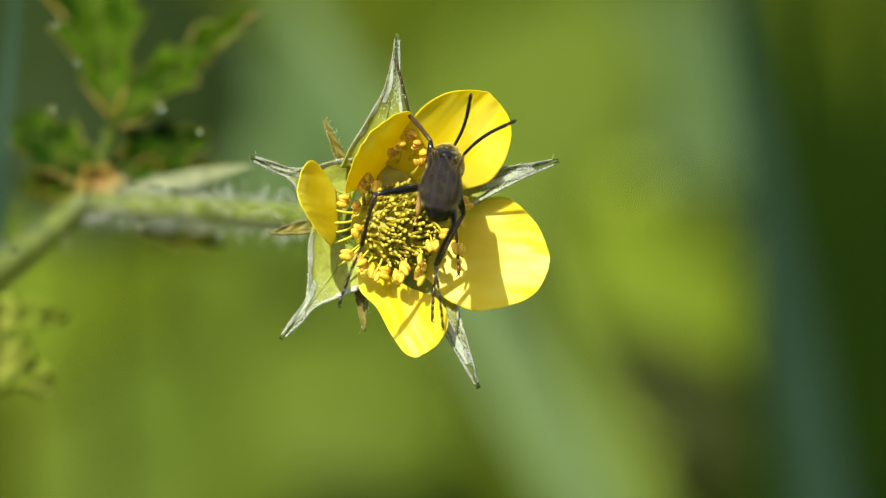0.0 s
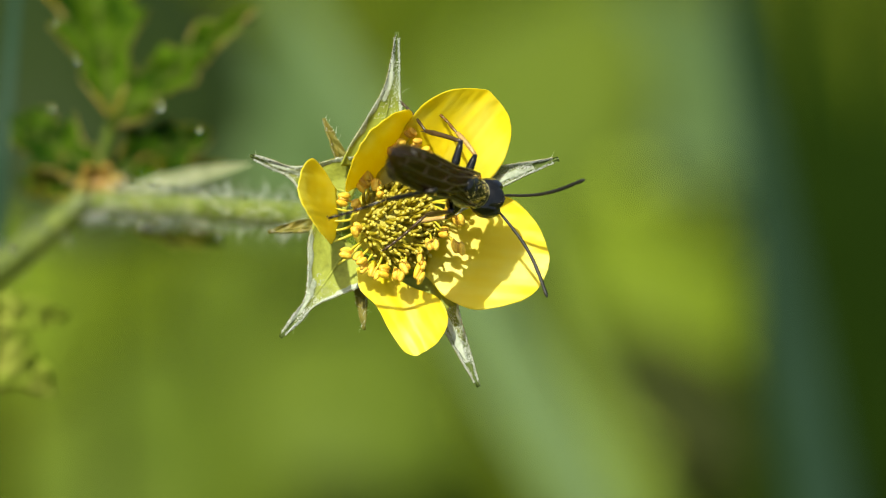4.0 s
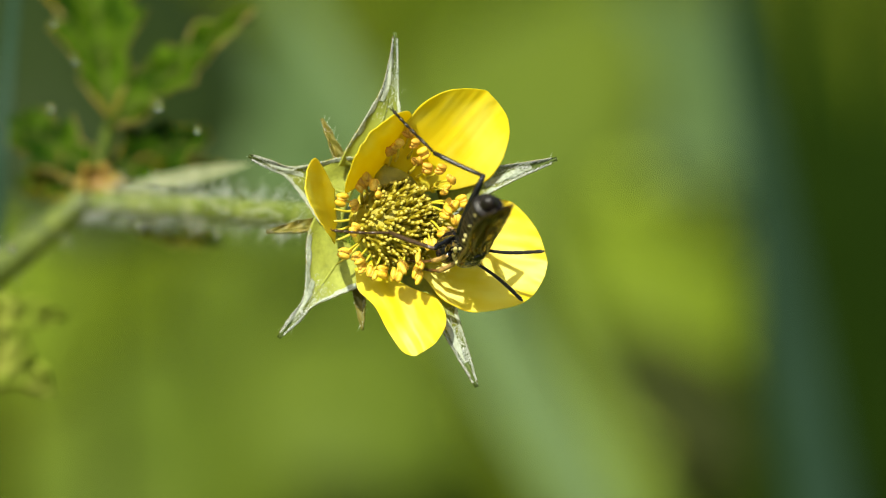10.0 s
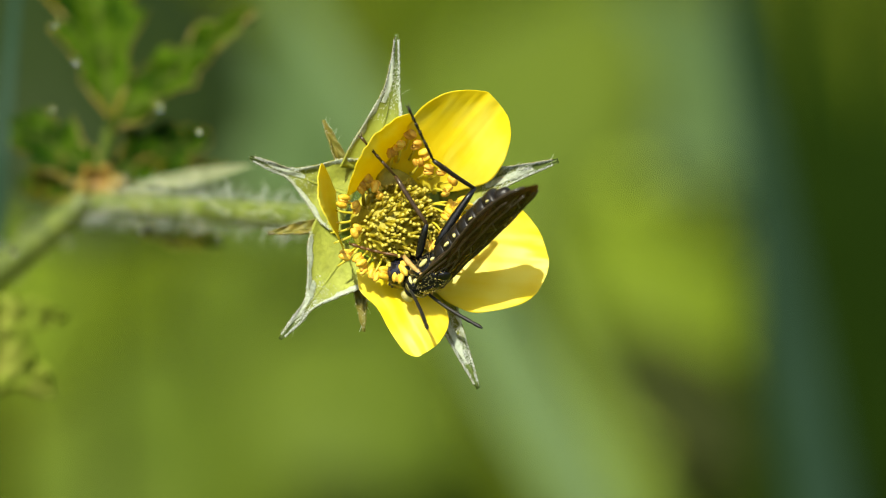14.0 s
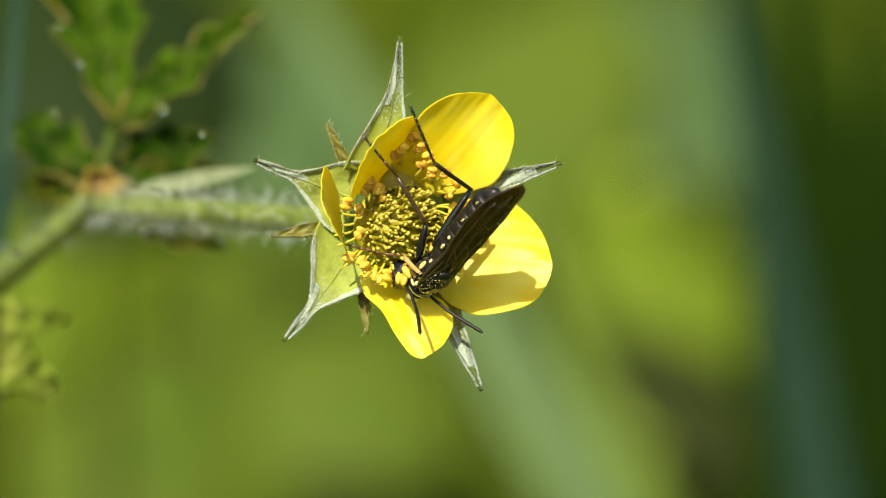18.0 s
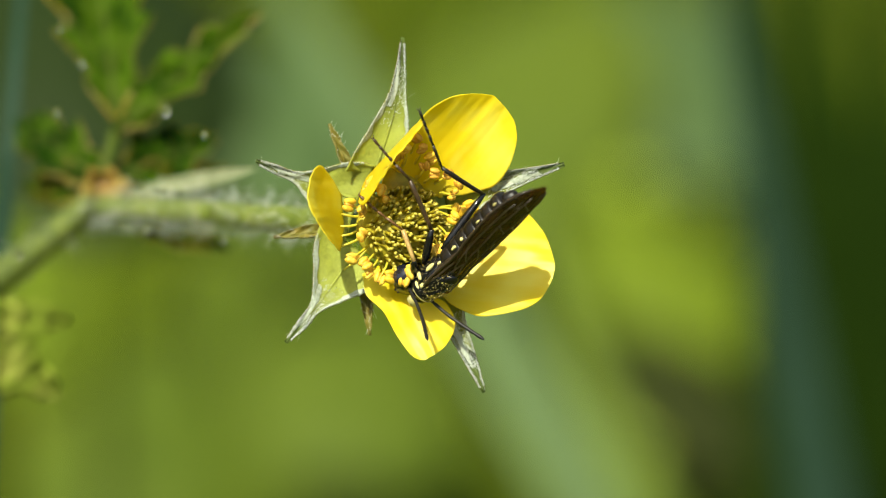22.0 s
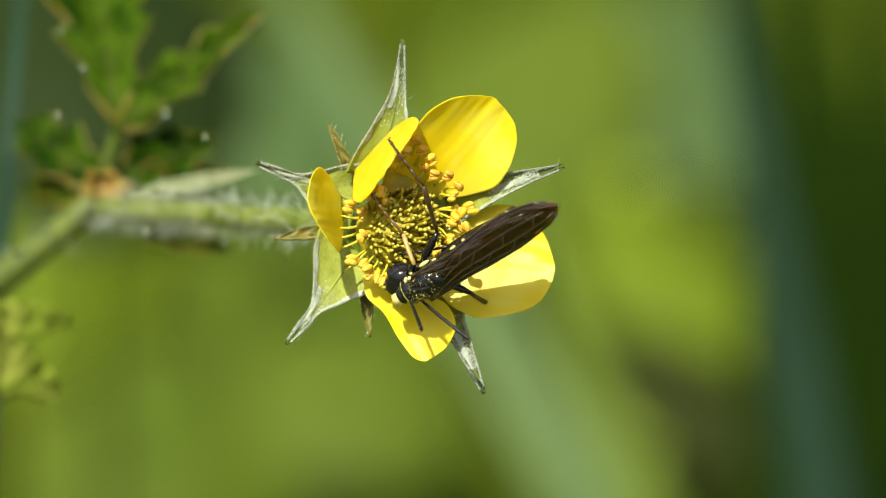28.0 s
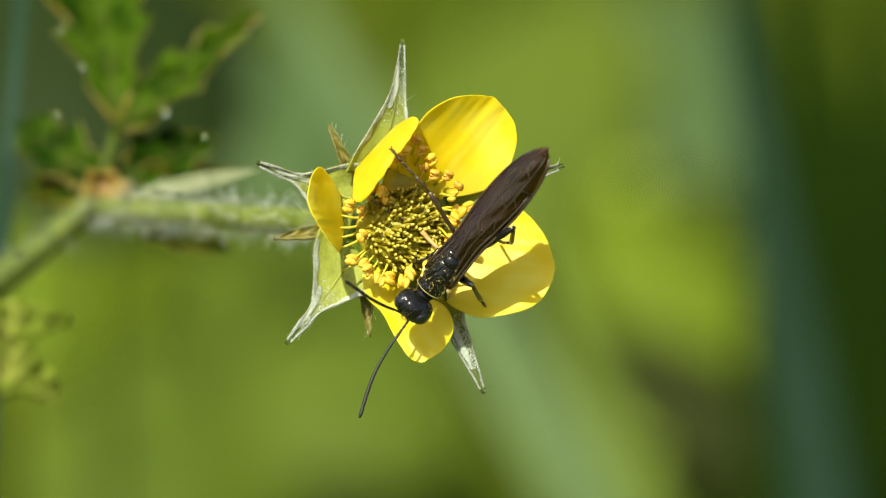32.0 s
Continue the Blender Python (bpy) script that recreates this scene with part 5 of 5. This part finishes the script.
def nod(t):
    """How the head is bowed and turned at t seconds, as a pose in the insect's space, about its neck."""
    a, b = next((a, b) for a, b in zip(NODS, NODS[1:]) if t <= b[0] + 1e-6)
    k = (t - a[0]) / (b[0] - a[0])
    p = Vector((1.65, 0, -0.3)) * MM
    turn = Matrix.Rotation(radians(a[2] + (b[2] - a[2]) * k), 4, "Z") @ Matrix.Rotation(radians(a[1] + (b[1] - a[1]) * k), 4, "Y")
    return Matrix.Translation(p) @ turn @ Matrix.Translation(-p)


def insect_rows():
    times = sorted({round(s[0], 2) for s in STANCES} | {q / 4 for q in range(129)})
    body, ants = [], {"l": [], "r": []}
    legs = {k: ([], [], []) for k in LEGS}
    for t in times:
        i = max(j for j in range(len(STANCES)) if STANCES[j][0] <= t + 1e-6)
        a, b = STANCES[i], STANCES[min(i + 1, len(STANCES) - 1)]
        k = (t - a[0]) / (b[0] - a[0]) if b[0] > a[0] else 0.0
        k = k * k * (3 - 2 * k)
        m = body_pose(blend(a[1], b[1], k), blend(a[2], b[2], k), a[3] * (1 - k) + b[3] * k, a[4] * (1 - k) + b[4] * k, a[7].get("lie", 1.0) * (1 - k) + b[7].get("lie", 1.0) * k)
        inv = m.inverted()
        body.append((t, m))
        for key in LEGS:
            pa, pb = a[7].get(key), b[7].get(key)
            ra, rb = solve_leg(m, inv, key, pa), solve_leg(m, inv, key, pb)
            if pa and pb:
                joints = solve_leg(m, inv, key, blend(pa, pb, k))
            else:
                lens = LEGS[key][1]
                joints = [ra[0]]
                for q in range(3):
                    d = ((ra[q + 1] - ra[q]).normalized() * (1 - k) + (rb[q + 1] - rb[q]).normalized() * k).normalized()
                    joints.append(joints[-1] + d * lens[q] * MM)
            for q in range(3):
                legs[key][q].append((t, segment_pose(joints[q], joints[q + 1], Vector((0.1, 0.2, 1)))))
        for key, col, sg in (("l", 5, 1), ("r", 6, -1)):
            tip = blend(a[col], b[col], k)
            root = nod(t) @ (Vector((HEAD_X + 0.7, sg * 0.25, 0.1)) * MM)
            rw = m @ root
            near = (rw - CENTRE).dot(NEAR) / MM
            flat = spot(tip[0], tip[1], max(near, 2.2)) - rw
            l = ANT_LEN * MM
            rise = math.sqrt(max(0.0, l * l - flat.length_squared)) if flat.length < l else 0.0
            end = inv @ (rw + flat + NEAR * rise)
            ants[key].append((t, segment_pose(root, end, Vector((0.2, -sg, 0.3)))))
    return body, legs, ants


SWAY = [(0, 3, 3), (0.5, 5.5, 0), (1, 5, 1.5), (2, 2, 1.5), (2.5, 3, -0.5), (3.5, 3, 0), (5.5, 0, 0), (7, 1, 0.5), (9, 0, 0), (11, -1, 1), (13, -2, 1.5), (14, 2, 3),
        (14.5, 1, 3), (16.5, 3, 6), (17, 5, 7.5), (18, 8, 7.5), (19, 9, 10.5), (20, 8, 9.5), (21, 11, 9.5), (22, 12.5, 9.5), (23, 9, 12.5), (24, 4, 9.5), (24.5, 3, 10),
        (25.5, 9, 9.5), (27.5, 15.5, 12.5), (28, 12.5, 12.5), (29, 12.5, 13.5), (31, 14, 12.5), (32, 12.5, 12)]


def swing(m, turn, lean=0.0, out=0.0):
    """A petal's pose m turned about its claw: turn about the line across it, lean about its normal; out: mm by which it gives way outwards."""
    return m @ Matrix.Translation((0, 0, -out * MM)) @ Euler((0, radians(turn), radians(lean))).to_matrix().to_4x4()


def motions():
    base = plant.location.copy()
    walk(plant, [(t, Matrix.Translation(base + way(dx, dy) * UNIT)) for t, dx, dy in SWAY])
    lb = LEFT_BLADE.location.copy()
    walk(LEFT_BLADE, [(t, Matrix.Translation(lb + way(dx * 1.3, 0) * UNIT)) for t, dx, dy in SWAY])
    for ob, m, rows in ((P1, P1M, [(0, 0, 0), (32, 0, 0)]),
                        (P2, P2M, [(0, 0, 0), (3.5, 0, 0), (5.5, 0, -4), (11, 0, -3), (12, 0, -1), (14, 0, -2), (25, 0, -2), (32, 0, -2)]),
                        (P3, P3M, [(0, 0, 0), (12, 0, 0), (14, 0, 1), (19, 0, 2), (24, 0, 1), (25, 0, 2), (29, 0, 2), (30, 0, 1), (32, 0, 0)]),
                        (P4, P4M, [(0, 6, 0), (3.5, 6, 0), (5.5, 1, 0), (11, -1, 0), (12, -4, 1), (14, -7, 5), (20, -7, 5), (20.5, -2, 3), (21, 3, 2), (32, 3, 2)]),
                        (P5, P5M, [(0, 3, 0.2), (3.5, 3, 0.2), (5.5, 2, 0.2), (9, 2, 0.2), (12, 0, 0.2), (20, 0, 0.2), (21, -3, 0.3), (21.5, -10, 0.6), (22, -22, 1.0), (23, -26, 1.3), (25, -29, 1.6), (28, -30, 1.8), (32, -30, 1.8)])):
        walk(ob, [(t, swing(m, a, 0, b) if ob is P5 else swing(m, a, b)) for t, a, b in rows])
    body, legs, ants = insect_rows()
    walk(sawfly, body)
    walk(HEAD, [(t, nod(t)) for t, m in body])
    for key, obs in LEG_OBS.items():
        for ob, rows in zip(obs, legs[key]):
            walk(ob, rows)
    for key in ("l", "r"):
        walk(ANT[key], ants[key])


motions()
